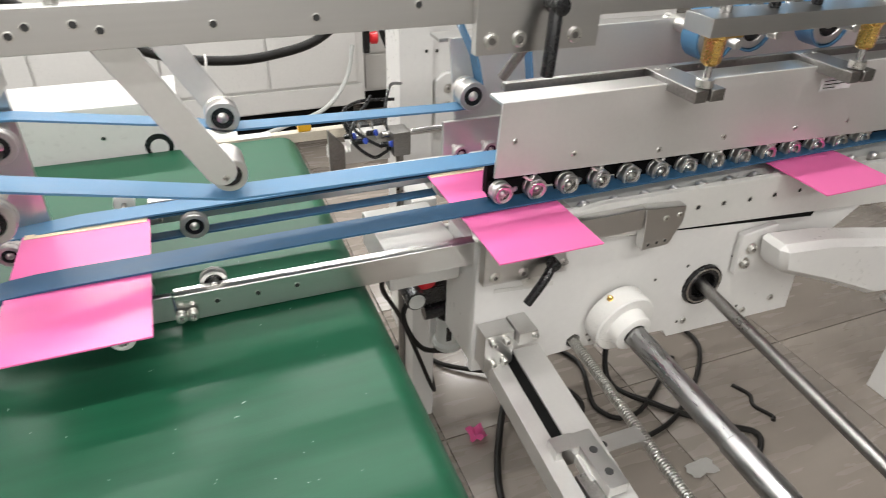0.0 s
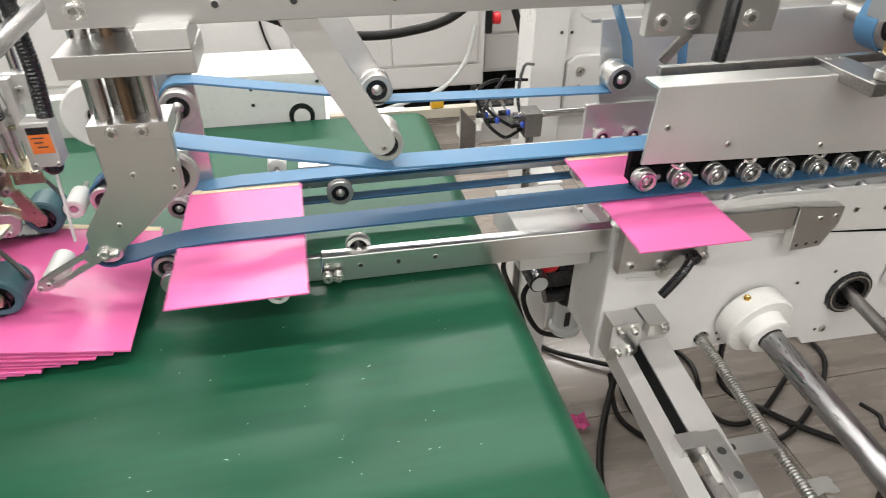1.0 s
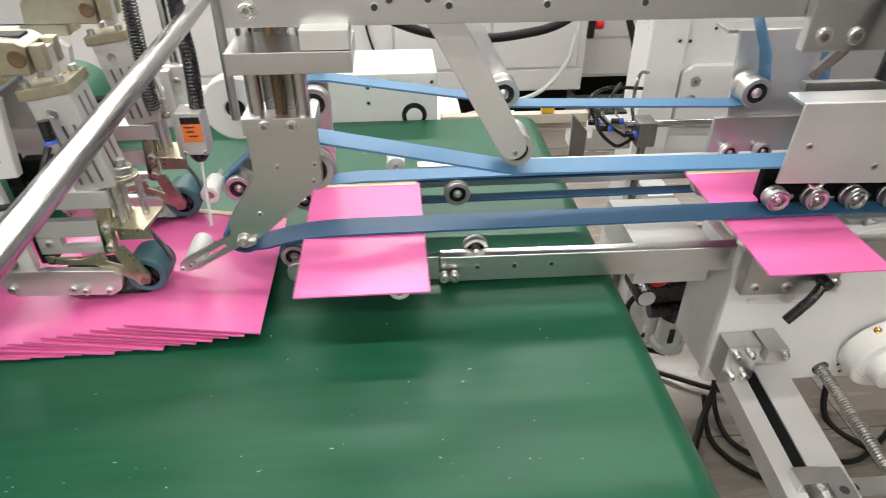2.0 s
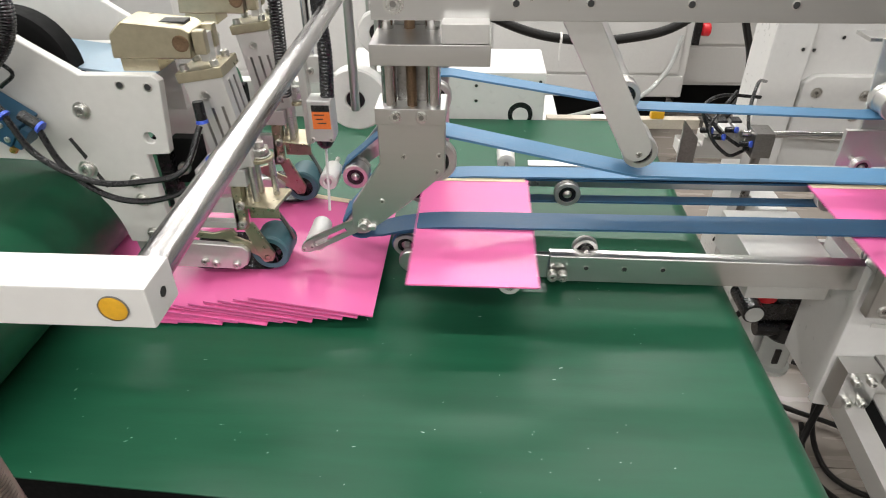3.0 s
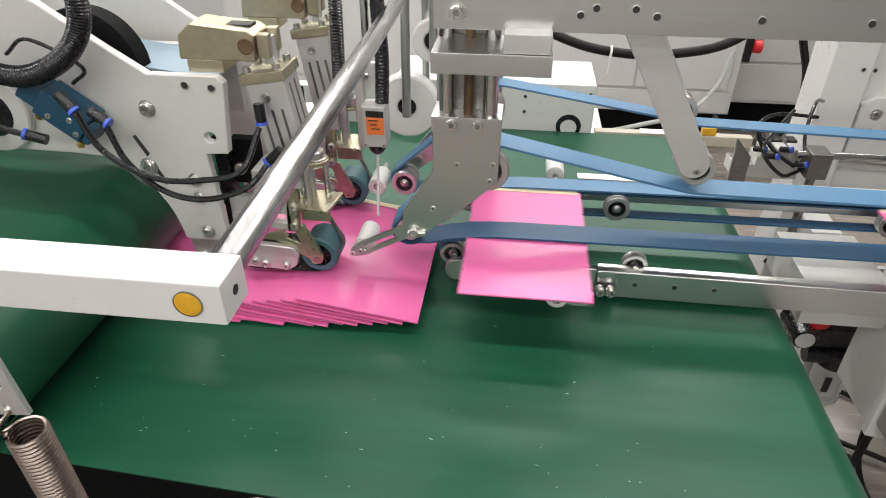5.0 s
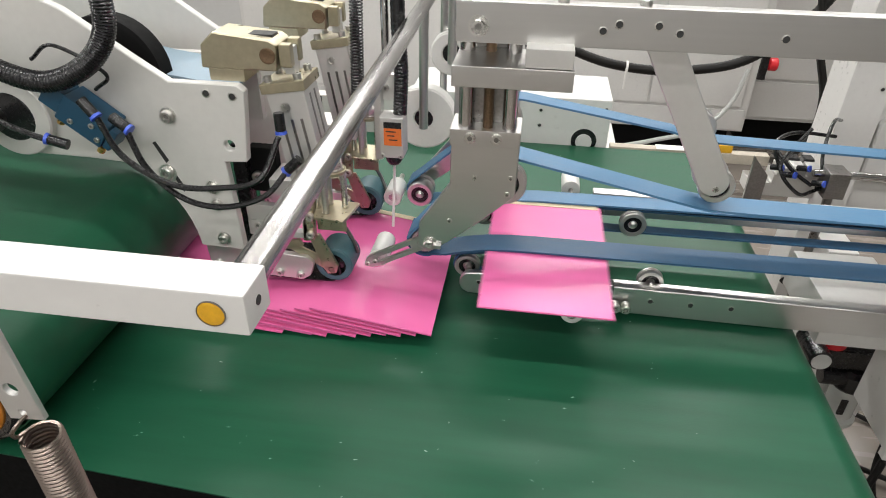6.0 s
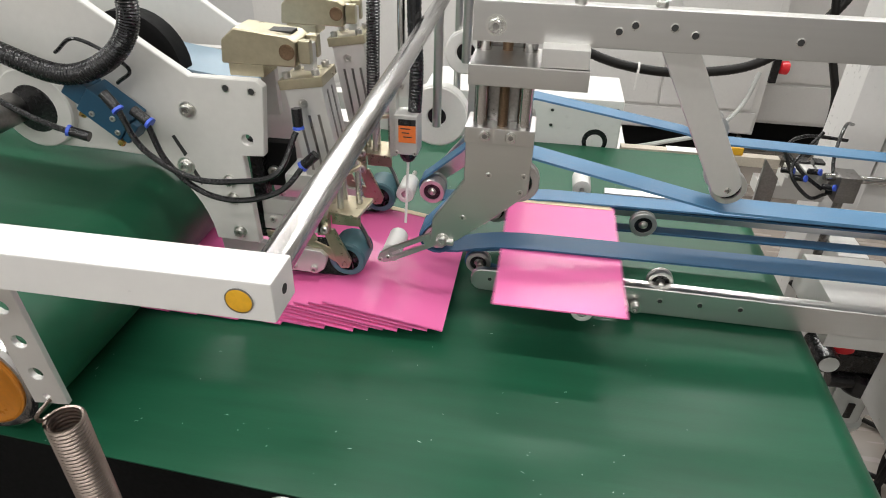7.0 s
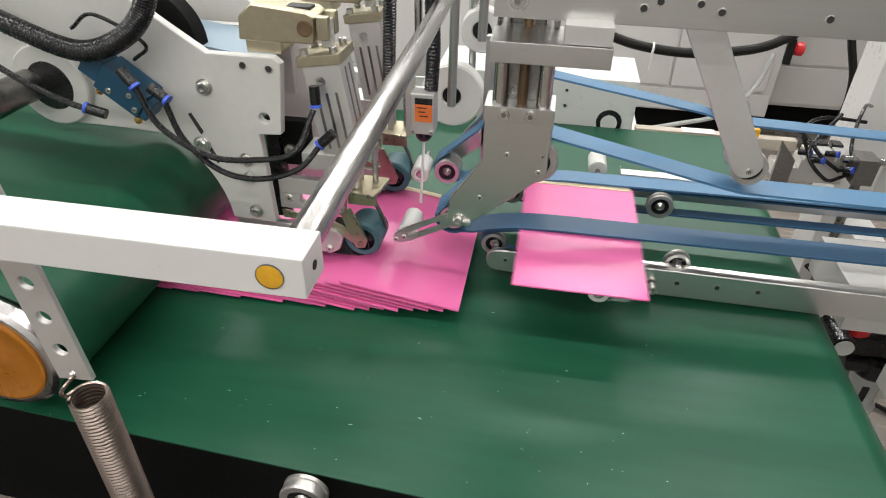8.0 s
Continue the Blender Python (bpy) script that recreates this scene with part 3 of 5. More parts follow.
part("cross_shaft", cyl((-1.325, 0.41, 1.105), (-0.05, -1, -0.02), 0.9, 0.019), DARKSTEEL, sp, "dark steel cross shaft")
sp2 = side_plate("far_side_plate", "light grey painted steel side plate behind the first", 0.60, False)
strap = thing("press_belt", "pale blue belt strip between the two side plates", "belt")
part("band", ribbon([(-1.5, 1.215), (-1.16, 1.15), (-1.04, 1.135)], 0.47, 0.56, 0.003), GREYBLUE, strap)
part("guide_bar", box(-1.5, -1.05, 0.562, 0.574, 1.06, 1.15, 0.001), GREYPAINT, strap)
part("dark_wheel", lathe((-1.19, 0.455, 1.15), "y", [(0, 0), (0, 0.06), (0.004, 0.066), (0.03, 0.066), (0.03, 0)], 40), DARK, strap)


def hold_down():
    """One pneumatic hold-down unit: clevis, air cylinder, fork with nuts, roller arm, tyre and skid."""
    t = thing("hold_down_unit", "pneumatic hold-down with aluminium cylinder and teal roller", "hold-down", "hold-down units")
    cl = part("clevis", prism([(-1.055, 1.172), (-1.052, 1.198), (-1.036, 1.212), (-0.972, 1.206), (-0.9635, 1.2), (-0.966, 1.172)], "y", 0.43, 0.474, 0.0015), ZINC, t, "yellow passivated steel clevis")
    part("clevis_slot", box(-1.0, -0.972, 0.443, 0.461, 1.2, 1.2088, 0.0004), SOCKET, cl)
    for y in (0.432, 0.4605):
        part("clevis_prong", box(-0.963, -0.949, y, y + 0.0115, 1.176, 1.202, 0.002), ZINC, cl)
    part("clevis_end", box(-0.9625, -0.951, 0.4445, 0.4595, 1.165, 1.196, 0.001), ALU, cl)
    part("pin", lathe((-0.975, 0.43, 1.189), (0, -1, 0), [(0, 0.009), (0.001, 0.009), (0.0015, 0.0075), (0.001, 0.0055), (0.001, 0)], 20), RUST, cl)
    part("foot", box(-1.048, -1.006, 0.432, 0.472, 1.1575, 1.1715, 0.001), ZINC, t)
    lean = Matrix.Translation((-0.966, 0.462, 1.158)) @ Matrix.Rotation(radians(-9), 4, "Y")
    bod = part("cylinder_body", box(-0.0235, 0.0235, -0.0235, 0.0235, -0.125, -0.012, 0.002), ALU, t, "extruded aluminium air cylinder")
    bod.matrix_basis = lean
    for x, y in ((-0.012, -0.0236), (0.0, -0.0236), (0.012, -0.0236), (0.0236, -0.008), (0.0236, 0.008)):
        g = part("groove", box(x - 0.0016, x + 0.0016, y - 0.0004, y + 0.0004, -0.115, -0.045, 0) if y < -0.02 else box(x - 0.0004, x + 0.0004, y - 0.002, y + 0.002, -0.12, -0.02, 0), DARKSTEEL, bod)
    cap = part("cylinder_cap", box(-0.027, 0.027, -0.027, 0.027, -0.0118, 0.0, 0.001), ZINC, t)
    cap.matrix_basis = lean
    for x, y in ((-0.018, -0.018), (0.018, -0.018), (0.018, 0.018), (-0.018, 0.018)):
        bolt(cap, (x, y, 0), (0, 0, 1), 0.0048, 0.007)
    port = part("port", lathe((-0.004, -0.0237, -0.03), (0, -1, 0), [(0, 0.006), (0.0006, 0.006), (0.0006, 0.0035), (0, 0.003), (0, 0)], 16), BOLT, bod)
    part("lower_block", box(-0.998, -0.936, 0.436, 0.486, 1.012, 1.034, 0.001), ALU, t)
    part("rod", cyl((-0.948, 0.462, 0.985), "z", 0.05, 0.006), CHROME, t)
    part("round_flange", cyl((-0.922, 0.458, 1.04), "z", 0.005, 0.0175, 28), ZINC, t)
    part("washer", cyl((-0.92, 0.458, 1.0452), "z", 0.002, 0.0125, 24), BOLT, t)
    part("hex_nut", cyl((-0.92, 0.458, 1.0473), "z", 0.009, 0.0115, 6, 0.0012), BOLT, t)
    part("stud_end", cyl((-0.92, 0.458, 1.0564), "z", 0.008, 0.0055, 16), BOLT, t)
    part("fork_plate", prism([(-0.964, 0.945), (-0.948, 0.947), (-0.9455, 1.058), (-0.949, 1.062), (-0.956, 1.06)], "y", 0.44, 0.451, 0.001), ZINC, t)
    part("fork_web", box(-0.958, -0.95, 0.4515, 0.488, 0.972, 1.03, 0.001), ZINC, t)
    part("fork_shelf", prism([(-0.949, 0.438), (-0.905, 0.43), (-0.897, 0.484), (-0.949, 0.488)], "z", 0.98, 0.985, 0.0006), ZINC, t)
    part("fork_lip", box(-0.947, -0.908, 0.4525, 0.456, 0.957, 0.9795, 0.0008), ZINC, t)
    for x, y in ((-0.932, 0.449), (-0.912, 0.468), (-0.934, 0.474)):
        part("stud", cyl((x, y, 0.985), "z", 0.055, 0.0042), BOLT, t)
    bolt(t, (-0.9505, 0.44, 0.984), (0, -1, 0), 0.0055, 0.006)
    bolt(t, (-0.9525, 0.44, 0.957), (0, -1, 0), 0.0055, 0.006)
    arm = part("roller_arm", prism([(-0.96, 0.95), (-0.944, 0.952), (-0.922, 0.904), (-0.926, 0.892), (-0.938, 0.89), (-0.944, 0.9)], "y", 0.448, 0.453, 0.0008), ZINC, t)
    part("roller_arm", prism([(-1.0, 0.928), (-0.985, 0.932), (-0.926, 0.905), (-0.926, 0.892), (-0.938, 0.89)], "y", 0.4535, 0.457, 0.0008), ZINC, t)
    part("cross_brace", tube([(-0.93, 0.482, 0.965), (-0.912, 0.484, 0.93), (-0.905, 0.486, 0.905)], 0.003, 6, 3), DARKSTEEL, t)
    w = part("roller_hub", lathe((-0.932, 0.459, 0.898), "y", [(0.003, 0), (0.003, 0.005), (0.004, 0.01), (0.006, 0.0155), (0.0, 0.017), (0.044, 0.017), (0.044, 0)], 28), BLACK, t)
    part("tyre", lathe((-0.932, 0.458, 0.898), "y", [(0, 0.0172), (0, 0.0235), (0.0025, 0.0262), (0.0435, 0.0262), (0.046, 0.0235), (0.046, 0.0172), (0, 0.0172)], 36), TEAL, w, "teal polyurethane tyre")
    bolt(w, (-0.932, 0.453, 0.898), (0, -1, 0), 0.0055, 0.005)
    sk = part("skid_block", prism([(-1.105, 0.895), (-1.108, 0.93), (-1.085, 0.97), (-1.068, 0.968), (-1.056, 0.92), (-0.965, 0.915), (-0.956, 0.906), (-0.962, 0.886), (-0.973, 0.878), (-1.09, 0.881)], "y", 0.447, 0.457, 0.001), ALU, t)
    part("skid_belt", ribbon(loop_round([(-1.03, 0.886, 0.015), (-0.94, 0.888, 0.0155)], 8), 0.4585, 0.5, 0.002, True), BLACK, t)
    for x, z in ((-1.092, 0.894), (-1.019, 0.8905), (-1.005, 0.887), (-0.976, 0.886)):
        bolt(sk, (x, 0.447, z), (0, -1, 0), 0.0055, 0.005)
    lever = part("slotted_lever", box(-1.036, -0.957, 0.44, 0.451, 0.9715, 0.994, 0.001), ALU, t, "pale slotted aluminium lever")
    for x0, x1, z0, z1 in ((-1.036, -0.957, 0.949, 0.9575), (-1.036, -1.009, 0.9577, 0.9713), (-0.9625, -0.957, 0.9577, 0.9713)):
        part("lever_web", box(x0, x1, 0.44, 0.451, z0, z1, 0), ALU, lever)
    bolt(lever, (-1.023, 0.44, 0.964), (0, -1, 0), 0.005, 0.003)
    part("toggle_lever", prism([(-1.04, 0.94), (-1.0, 0.934), (-0.973, 0.942), (-0.968, 0.932), (-0.985, 0.925), (-1.039, 0.928)], "y", 0.448, 0.4525, 0.0006), ZINC, t)
    part("rear_link", box(-1.054, -1.037, 0.46, 0.4795, 0.922, 1.066, 0.001), BLACK, t)
    part("rear_web", box(-1.036, -1.0, 0.47, 0.486, 0.998, 1.06, 0.001), DARK, t)
    bolt(t, (-1.026, 0.47, 1.02), (0, -1, 0), 0.008, 0.006)
    return t


unit = hold_down()
copy_thing(unit, pose(0, 0.184, 0.002))

# solenoid valve, fittings and air lines
va = thing("solenoid_valve", "blue solenoid valve block with push-in fittings", "valve")
vm = Matrix.Translation((-1.188, 0.402, 1.117)) @ Matrix.Rotation(radians(38), 4, "Y")
for nm, bx, m in (("body", (-0.028, 0.03, -0.02, 0.016, -0.017, 0.017), VALVE), ("coil", (-0.052, -0.0285, -0.016, 0.014, -0.014, 0.015), VALVE), ("end_cap", (0.0305, 0.04, -0.018, 0.014, -0.015, 0.014), VALVE)):
    o = part(nm, box(*bx, 0.002), m, va)
    o.matrix_basis = vm
for x, z in ((-0.01, -0.008), (0.012, 0.004), (0.024, -0.008)):
    o = bolt(va, (x, -0.02, z), (0, -1, 0), 0.0035, 0.002)
    o.matrix_basis = vm
for x, z in ((-0.022, -0.019), (0.03, -0.02)):
    o = part("muffler", cyl((x, -0.01, z), (0, 0, -1), 0.008, 0.0045), BRASS, va)
    o.matrix_basis = vm


def fitting(c, axis, owner):
    f = part("fitting", lathe(c, axis, [(0, 0), (0, 0.0062), (0.02, 0.0062), (0.021, 0.0058), (0.021, 0)], 14), BLACK, owner)
    part("release_collar", lathe(Vector(c) + direct(axis) * 0.0212, axis, [(0, 0), (0, 0.0066), (0.0035, 0.0072), (0.004, 0.005), (0.004, 0)], 14), COLLAR, f)
    return f


fitting((-1.172, 0.372, 1.147), (0.45, -0.1, -0.5), va)
fitting((-1.143, 0.376, 1.128), (0.6, -0.1, -0.4), va)
fitting((-1.208, 0.376, 1.09), (-0.8, -0.1, 0.25), va)
fitting((-0.968, 0.423, 1.127), (0.05, -0.1, -1), va)
fitting((-0.948, 0.42, 1.072), (-0.55, -0.1, -0.5), va)
for pts in ([(-1.158, 0.37, 1.131), (-1.135, 0.366, 1.085), (-1.085, 0.37, 1.052), (-1.03, 0.375, 1.05), (-0.985, 0.385, 1.06), (-0.968, 0.415, 1.101)],
            [(-1.127, 0.372, 1.115), (-1.112, 0.37, 1.07), (-1.075, 0.37, 1.035), (-1.03, 0.375, 1.025), (-0.985, 0.39, 1.035), (-0.963, 0.416, 1.058)],
            [(-1.227, 0.373, 1.095), (-1.26, 0.37, 1.107), (-1.3, 0.365, 1.13), (-1.34, 0.36, 1.16)]):
    tagged(ob_of("air_tube", tube(pts, 0.0036, 8, 10), BLACK), "thin black pneumatic tube", "tube", "air tubes")
co = [(-1.4, 0.4, 1.215), (-1.29, 0.385, 1.178), (-1.22, 0.38, 1.162), (-1.165, 0.38, 1.18), (-1.133, 0.385, 1.215), (-1.13, 0.39, 1.26), (-1.15, 0.4, 1.31)]
cdt = thing("corrugated_conduit", "black corrugated plastic conduit over the side plate", "conduit")
part("hose", tube(co, 0.011, 12, 30, ribs=1), BLACK, cdt)
part("gland", cyl((-1.153, 0.4, 1.305), (-0.3, 0.1, 0.8), 0.03, 0.017), BLACK, cdt)
tagged(ob_of("wire", tube([(-1.24, 0.4, 1.18), (-1.2, 0.39, 1.2), (-1.15, 0.395, 1.17), (-1.17, 0.398, 1.15)], 0.0022, 6, 8), BLACK), "thin black wire by the valve", "wire")

# white square beam with tie rod, strap and spring
wb = thing("white_beam", "white painted square steel beam with a yellow plug", "beam")
part("tube", box(-2.6, -0.8195, 0.0, 0.03, 1.168, 1.1945, 0.0016), WHITE, wb)
part("yellow_plug", lathe((-0.839, -0.0003, 1.1815), (0, -1, 0), [(0, 0), (0.0004, 0), (0.001, 0.004), (0.0008, 0.0068), (0.0003, 0.0076), (0, 0.0076)], 28), YELLOW, wb, "yellow plastic plug")
part("plug_ring", tube_ring((-0.839, -0.0009, 1.1815), "y", 0.0008, 0.0076, 0.0081), DARKSTEEL, wb)
part("end_hole", lathe((-0.8194, 0.015, 1.1815), "x", [(0, 0), (0.0004, 0), (0.0004, 0.003), (0, 0.003)], 14), SOCKET, wb)
part("post", box(-2.0, -1.95, 0.0, 0.03, 0.0, 1.167, 0.003), WHITE, wb)
rod = thing("tie_rod", "bright steel tie rod with fine streaks and painted reflection bands", "rod")
a, b2 = Vector((-0.833, 0.031, 1.1825)), Vector((-0.862, 1.3, 1.199))
bm = lathe(a, b2 - a, [(0, 0), (0, 0.0105), ((b2 - a).length, 0.0105), ((b2 - a).length, 0)], 40)
part("bar", bm, STREAKED, rod)
st = thing("spring_strap", "drilled steel strap holding a tension spring", "strap")
smt = Matrix.Translation((-1.058, 0.06, 1.083)) @ Matrix.Rotation(radians(-5), 4, "Y")
stb = part("strap", prism([(-0.0155, -0.078), (0.0155, -0.078), (0.0155, 0.115), (-0.0155, 0.115)], "y", -0.0025, 0.0025, 0.0006, holes=[(0, -0.046, 0.006), (0, -0.014, 0.006), (0, 0.018, 0.006), (0, 0.05, 0.006), (-0.001, -0.07, 0.003)]), ALU, st)
stb.matrix_basis = smt
sg = thing("tension_spring", "close-wound steel tension spring", "spring")


def helix(a, b, r, wire, pitch, seg=14):
    a, b = Vector(a), Vector(b)
    d = (b - a).normalized()
    u = d.orthogonal().normalized()
    w = d.cross(u)
    turns = (b - a).length / pitch
    n = int(turns * seg)
    bm = bmesh.new()
    rings = []
    for i in range(n + 1):
        th = 2 * math.pi * i / seg
        rad = u * math.cos(th) + w * math.sin(th)
        c = a + d * (i / seg * pitch) + rad * r
        rings.append([bm.verts.new(c + (rad * math.cos(q) + d * math.sin(q)) * wire) for q in (0, 1.257, 2.513, 3.77, 5.027)])
    for p, q in zip(rings, rings[1:]):
        for k in range(5):
            bm.faces.new((p[k], p[(k + 1) % 5], q[(k + 1) % 5], q[k]))
    return bm


SA, SB = (-1.046, 0.058, 0.989), (-1.041, 0.058, 0.74)
part("coil", helix(SA, SB, 0.0145, 0.0018, 0.0041), SPRINGWIRE, sg)
part("hook", tube([(-1.051, 0.064, 1.008), (-1.052, 0.054, 1.009), (-1.057, 0.046, 1.002), (-1.06, 0.05, 0.992), (-1.06, 0.058, 0.989)], 0.0018, 6, 6), SPRINGWIRE, sg)

# limit switch with whisker
ls = thing("limit_switch", "small grey limit switch with orange label and whisker", "switch")
part("body", box(-0.888, -0.854, 0.57, 0.603, 1.012, 1.072, 0.0025), ALU, ls)
part("label", box(-0.881, -0.8565, 0.5685, 0.5698, 1.032, 1.057, 0), ORANGE, ls, "orange printed label")
part("label_head", box(-0.881, -0.8565, 0.5684, 0.5697, 1.0575, 1.066, 0), BLACK, ls)
for i, (x, l) in enumerate(((-0.878, 0.014), (-0.876, 0.01), (-0.874, 0.012))):
    part("print_bar", box(x, x + l, 0.5679, 0.5684, 1.052 - i * 0.006, 1.0535 - i * 0.006, 0), SOCKET, ls)
for x in (-0.884, -0.858):
    bolt(ls, (x, 0.57, 1.016), (0, -1, 0), 0.0032, 0.002)
part("nose", lathe((-0.871, 0.586, 1.012), (0, 0, -1), [(0, 0), (0, 0.013), (0.008, 0.012), (0.014, 0.008), (0.014, 0)], 18), BLACK, ls)
part("whisker", tube([(-0.871, 0.586, 1.0), (-0.872, 0.58, 0.95), (-0.873, 0.572, 0.9)], 0.0021, 8, 4), NYLON, ls, "white plastic whisker")
part("conduit", tube([(-0.862, 0.59, 1.07), (-0.861, 0.6, 1.13), (-0.866, 0.61, 1.2), (-0.866, 0.62, 1.33)], 0.0092, 12, 26, ribs=1), BLACK, ls, "black corrugated conduit")
part("bracket", box(-0.899, -0.8885, 0.59, 0.61, 1.0, 1.12, 0.001), ALU, ls)
part("stem", cyl((-0.885, 0.615, 1.09), "z", 0.26, 0.0055), CHROME, ls)
part("bracket_top", box(-0.899, -0.872, 0.602, 0.612, 1.085, 1.122, 0.001), ALU, ls)
bolt(ls, (-0.884, 0.602, 1.103), (0, -1, 0), 0.005, 0.004)

# second spring, hanging rods and white rolls
s2 = thing("hanging_spring", "dark close-wound spring above the far hold-down", "spring")
part("coil", helix((-0.922, 0.62, 1.27), (-0.93, 0.62, 1.06), 0.0085, 0.0014, 0.0042), BLACK, s2)


def hanging_roll(c, r, w, top):
    t = thing("paper_roll", "white plastic roll on a hanging steel rod", "roll", "white rolls")
    part("roll", lathe(c, "y", [(0.002, 0.016), (0, 0.018), (0, r - 0.003), (0.003, r), (w - 0.003, r), (w, r - 0.003), (w, 0.016), (0.002, 0.016)], 40), NYLON, t)
    part("core", lathe((c[0], c[1] + 0.001, c[2]), "y", [(0.003, 0), (0.003, 0.016), (0.01, 0.016)], 20), BLACK, t)
    part("rod", cyl((c[0] + 0.002, c[1] - 0.012, c[2] - 0.012), (0.01, 0, 1), top, 0.0075), STEEL, t)
    part("axle", cyl((c[0], c[1] - 0.018, c[2]), "y", 0.03, 0.005), BOLT, t)
    part("rear_rod", cyl((c[0] + 0.028, c[1] + w + 0.01, c[2] - 0.01), "z", top, 0.006), STEEL, t)


hanging_roll((-0.862, 0.78, 0.992), 0.054, 0.03, 0.33)
hanging_roll((-0.818, 0.80, 1.098), 0.036, 0.03, 0.22)

# ---- the machine's outfeed: side frame, cover with bearings, clamp and shafts ----
frame_r = thing("side_frame", "off-white painted steel side frame with bored holes", "machine frame")
outline = [(-0.113, 0.61), (-0.113, 0.872), (0.02, 0.866), (0.02, 0.9), (0.54, 0.885), (0.54, 0.86), (0.80, 0.84), (0.62, 0.70), (0.63, 0.558), (0.315, 0.566), (0.30, 0.585), (0.1, 0.6), (-0.03, 0.597)]
part("panel", prism(outline, "y", 0.492, 0.507, 0.0012, holes=[(0.366, 0.683, 0.044), (0.092, 0.62, 0.014)]), WHITE, frame_r)
part("slot", prism([(0.06, 0.842), (0.60, 0.79), (0.605, 0.8), (0.60, 0.805), (0.06, 0.852)], "y", 0.4908, 0.4925, 0), DARK, frame_r)
part("slot", prism([(-0.08, 0.772), (0.03, 0.762), (0.03, 0.77), (-0.08, 0.779)], "y", 0.4908, 0.4925, 0), GREYPAINT, frame_r)
part("top_rail", prism([(0.03, 0.85), (0.03, 0.903), (0.1, 0.912), (0.545, 0.902), (0.85, 0.885), (0.85, 0.79)], "y", 0.478, 0.491, 0.0012), GREYPAINT, frame_r)
for x, z in ((0.291, 0.871), (0.347, 0.869), (0.406, 0.866), (0.464, 0.866), (0.524, 0.865), (0.70, 0.86)):
    hole_plug(frame_r, (x, 0.478, z), r=0.004)
for x, z in ((0.25, 0.72), (0.32, 0.735), (0.425, 0.735), (0.33, 0.6), (0.48, 0.6), (0.12, 0.628), (0.128, 0.612)):
    hole_plug(frame_r, (x, 0.492, z), r=0.003)
for x, z in ((0.345, 0.6), (0.5, 0.585), (0.57, 0.60)):
    bolt(frame_r, (x, 0.492, z), r=0.007, h=0.004)
part("bearing_ring", tube_ring((0.366, 0.486, 0.683), "y", 0.02, 0.028, 0.043), BLACK, frame_r)
part("ring_clip", tube_ring((0.366, 0.4845, 0.683), "y", 0.003, 0.036, 0.039), BOLT, frame_r)
part("bore", cyl((0.366, 0.5, 0.683), "y", 0.02, 0.03), DARK, frame_r)
part("screw_bore", cyl((0.092, 0.5, 0.62), "y", 0.01, 0.016), DARK, frame_r)
part("rear_web", box(-0.11, -0.09, 0.508, 0.62, 0.62, 0.85, 0.002), WHITE, frame_r)
part("leg", box(1.3, 1.4, 0.5, 0.6, 0, 0.86, 0.004), WHITE, frame_r)
part("long_beam", box(0.55, 1.4, 0.52, 0.58, 0.78, 0.84, 0.003), WHITE, frame_r)
part("leg", box(-0.06, 0.0, 0.95, 1.05, 0, 0.7, 0.004), WHITE, frame_r)

part("belt_bed", box(0.06, 1.25, 0.5085, 0.62, 0.835, 0.893, 0.001), GREYPAINT, frame_r)
for i in range(14):
    part("support_roller", cyl((0.075 + i * 0.0592, 0.4935, 0.8985 - 0.0006 * i), "y", 0.0145, 0.0105, 16), RING, frame_r)

# white swan-neck arm bolted on the frame
swan = thing("support_arm", "white painted box arm bolted to the side frame", "arm")
part("foot", prism([(0.425, 0.70), (0.418, 0.79), (0.50, 0.80), (0.50, 0.70)], "y", 0.476, 0.4905, 0.002), WHITE, swan)
b = prism([(0.45, 0.795), (0.465, 0.735), (0.60, 0.682), (0.76, 0.612), (1.3, 0.55), (1.3, 0.70), (0.80, 0.74), (0.58, 0.782)], "y", 0.41, 0.476, 0.012)
part("beam", b, WHITE, swan)
for x, z in ((0.447, 0.757), (0.44, 0.725)):
    bolt(swan, (x, 0.476, z), r=0.0085, h=0.009, washer=0.012)
bolt(swan, (0.80, 0.41, 0.6), r=0.008, h=0.012)

# cover with the row of bearings
cover = thing("roller_cover", "long satin aluminium cover plate over a row of bearings", "cover")
part("front_sheet", prism([(-0.095, 0.979), (-0.09, 1.092), (0.9, 1.092), (0.9, 0.947)], "y", 0.492, 0.4965, 0.001), ALU, cover)
part("top_flange", box(-0.09, 0.9, 0.4967, 0.535, 1.0865, 1.0915, 0.001), STEEL, cover)
part("rear_channel", box(-0.06, 0.9, 0.548, 0.56, 1.086, 1.098, 0.001), DARKSTEEL, cover)
part("carrier_bar", prism([(-0.08, 0.925), (-0.08, 0.985), (0.9, 0.965), (0.9, 0.915)], "y", 0.546, 0.56, 0.001), DARK, cover)
for x, z in ((-0.066, 1.033), (0.035, 1.0), (0.192, 0.985), (0.32, 0.99), (0.476, 0.986), (0.6, 0.985)):
    bolt(cover, (x, 0.492, z), r=0.005, h=0.0012)
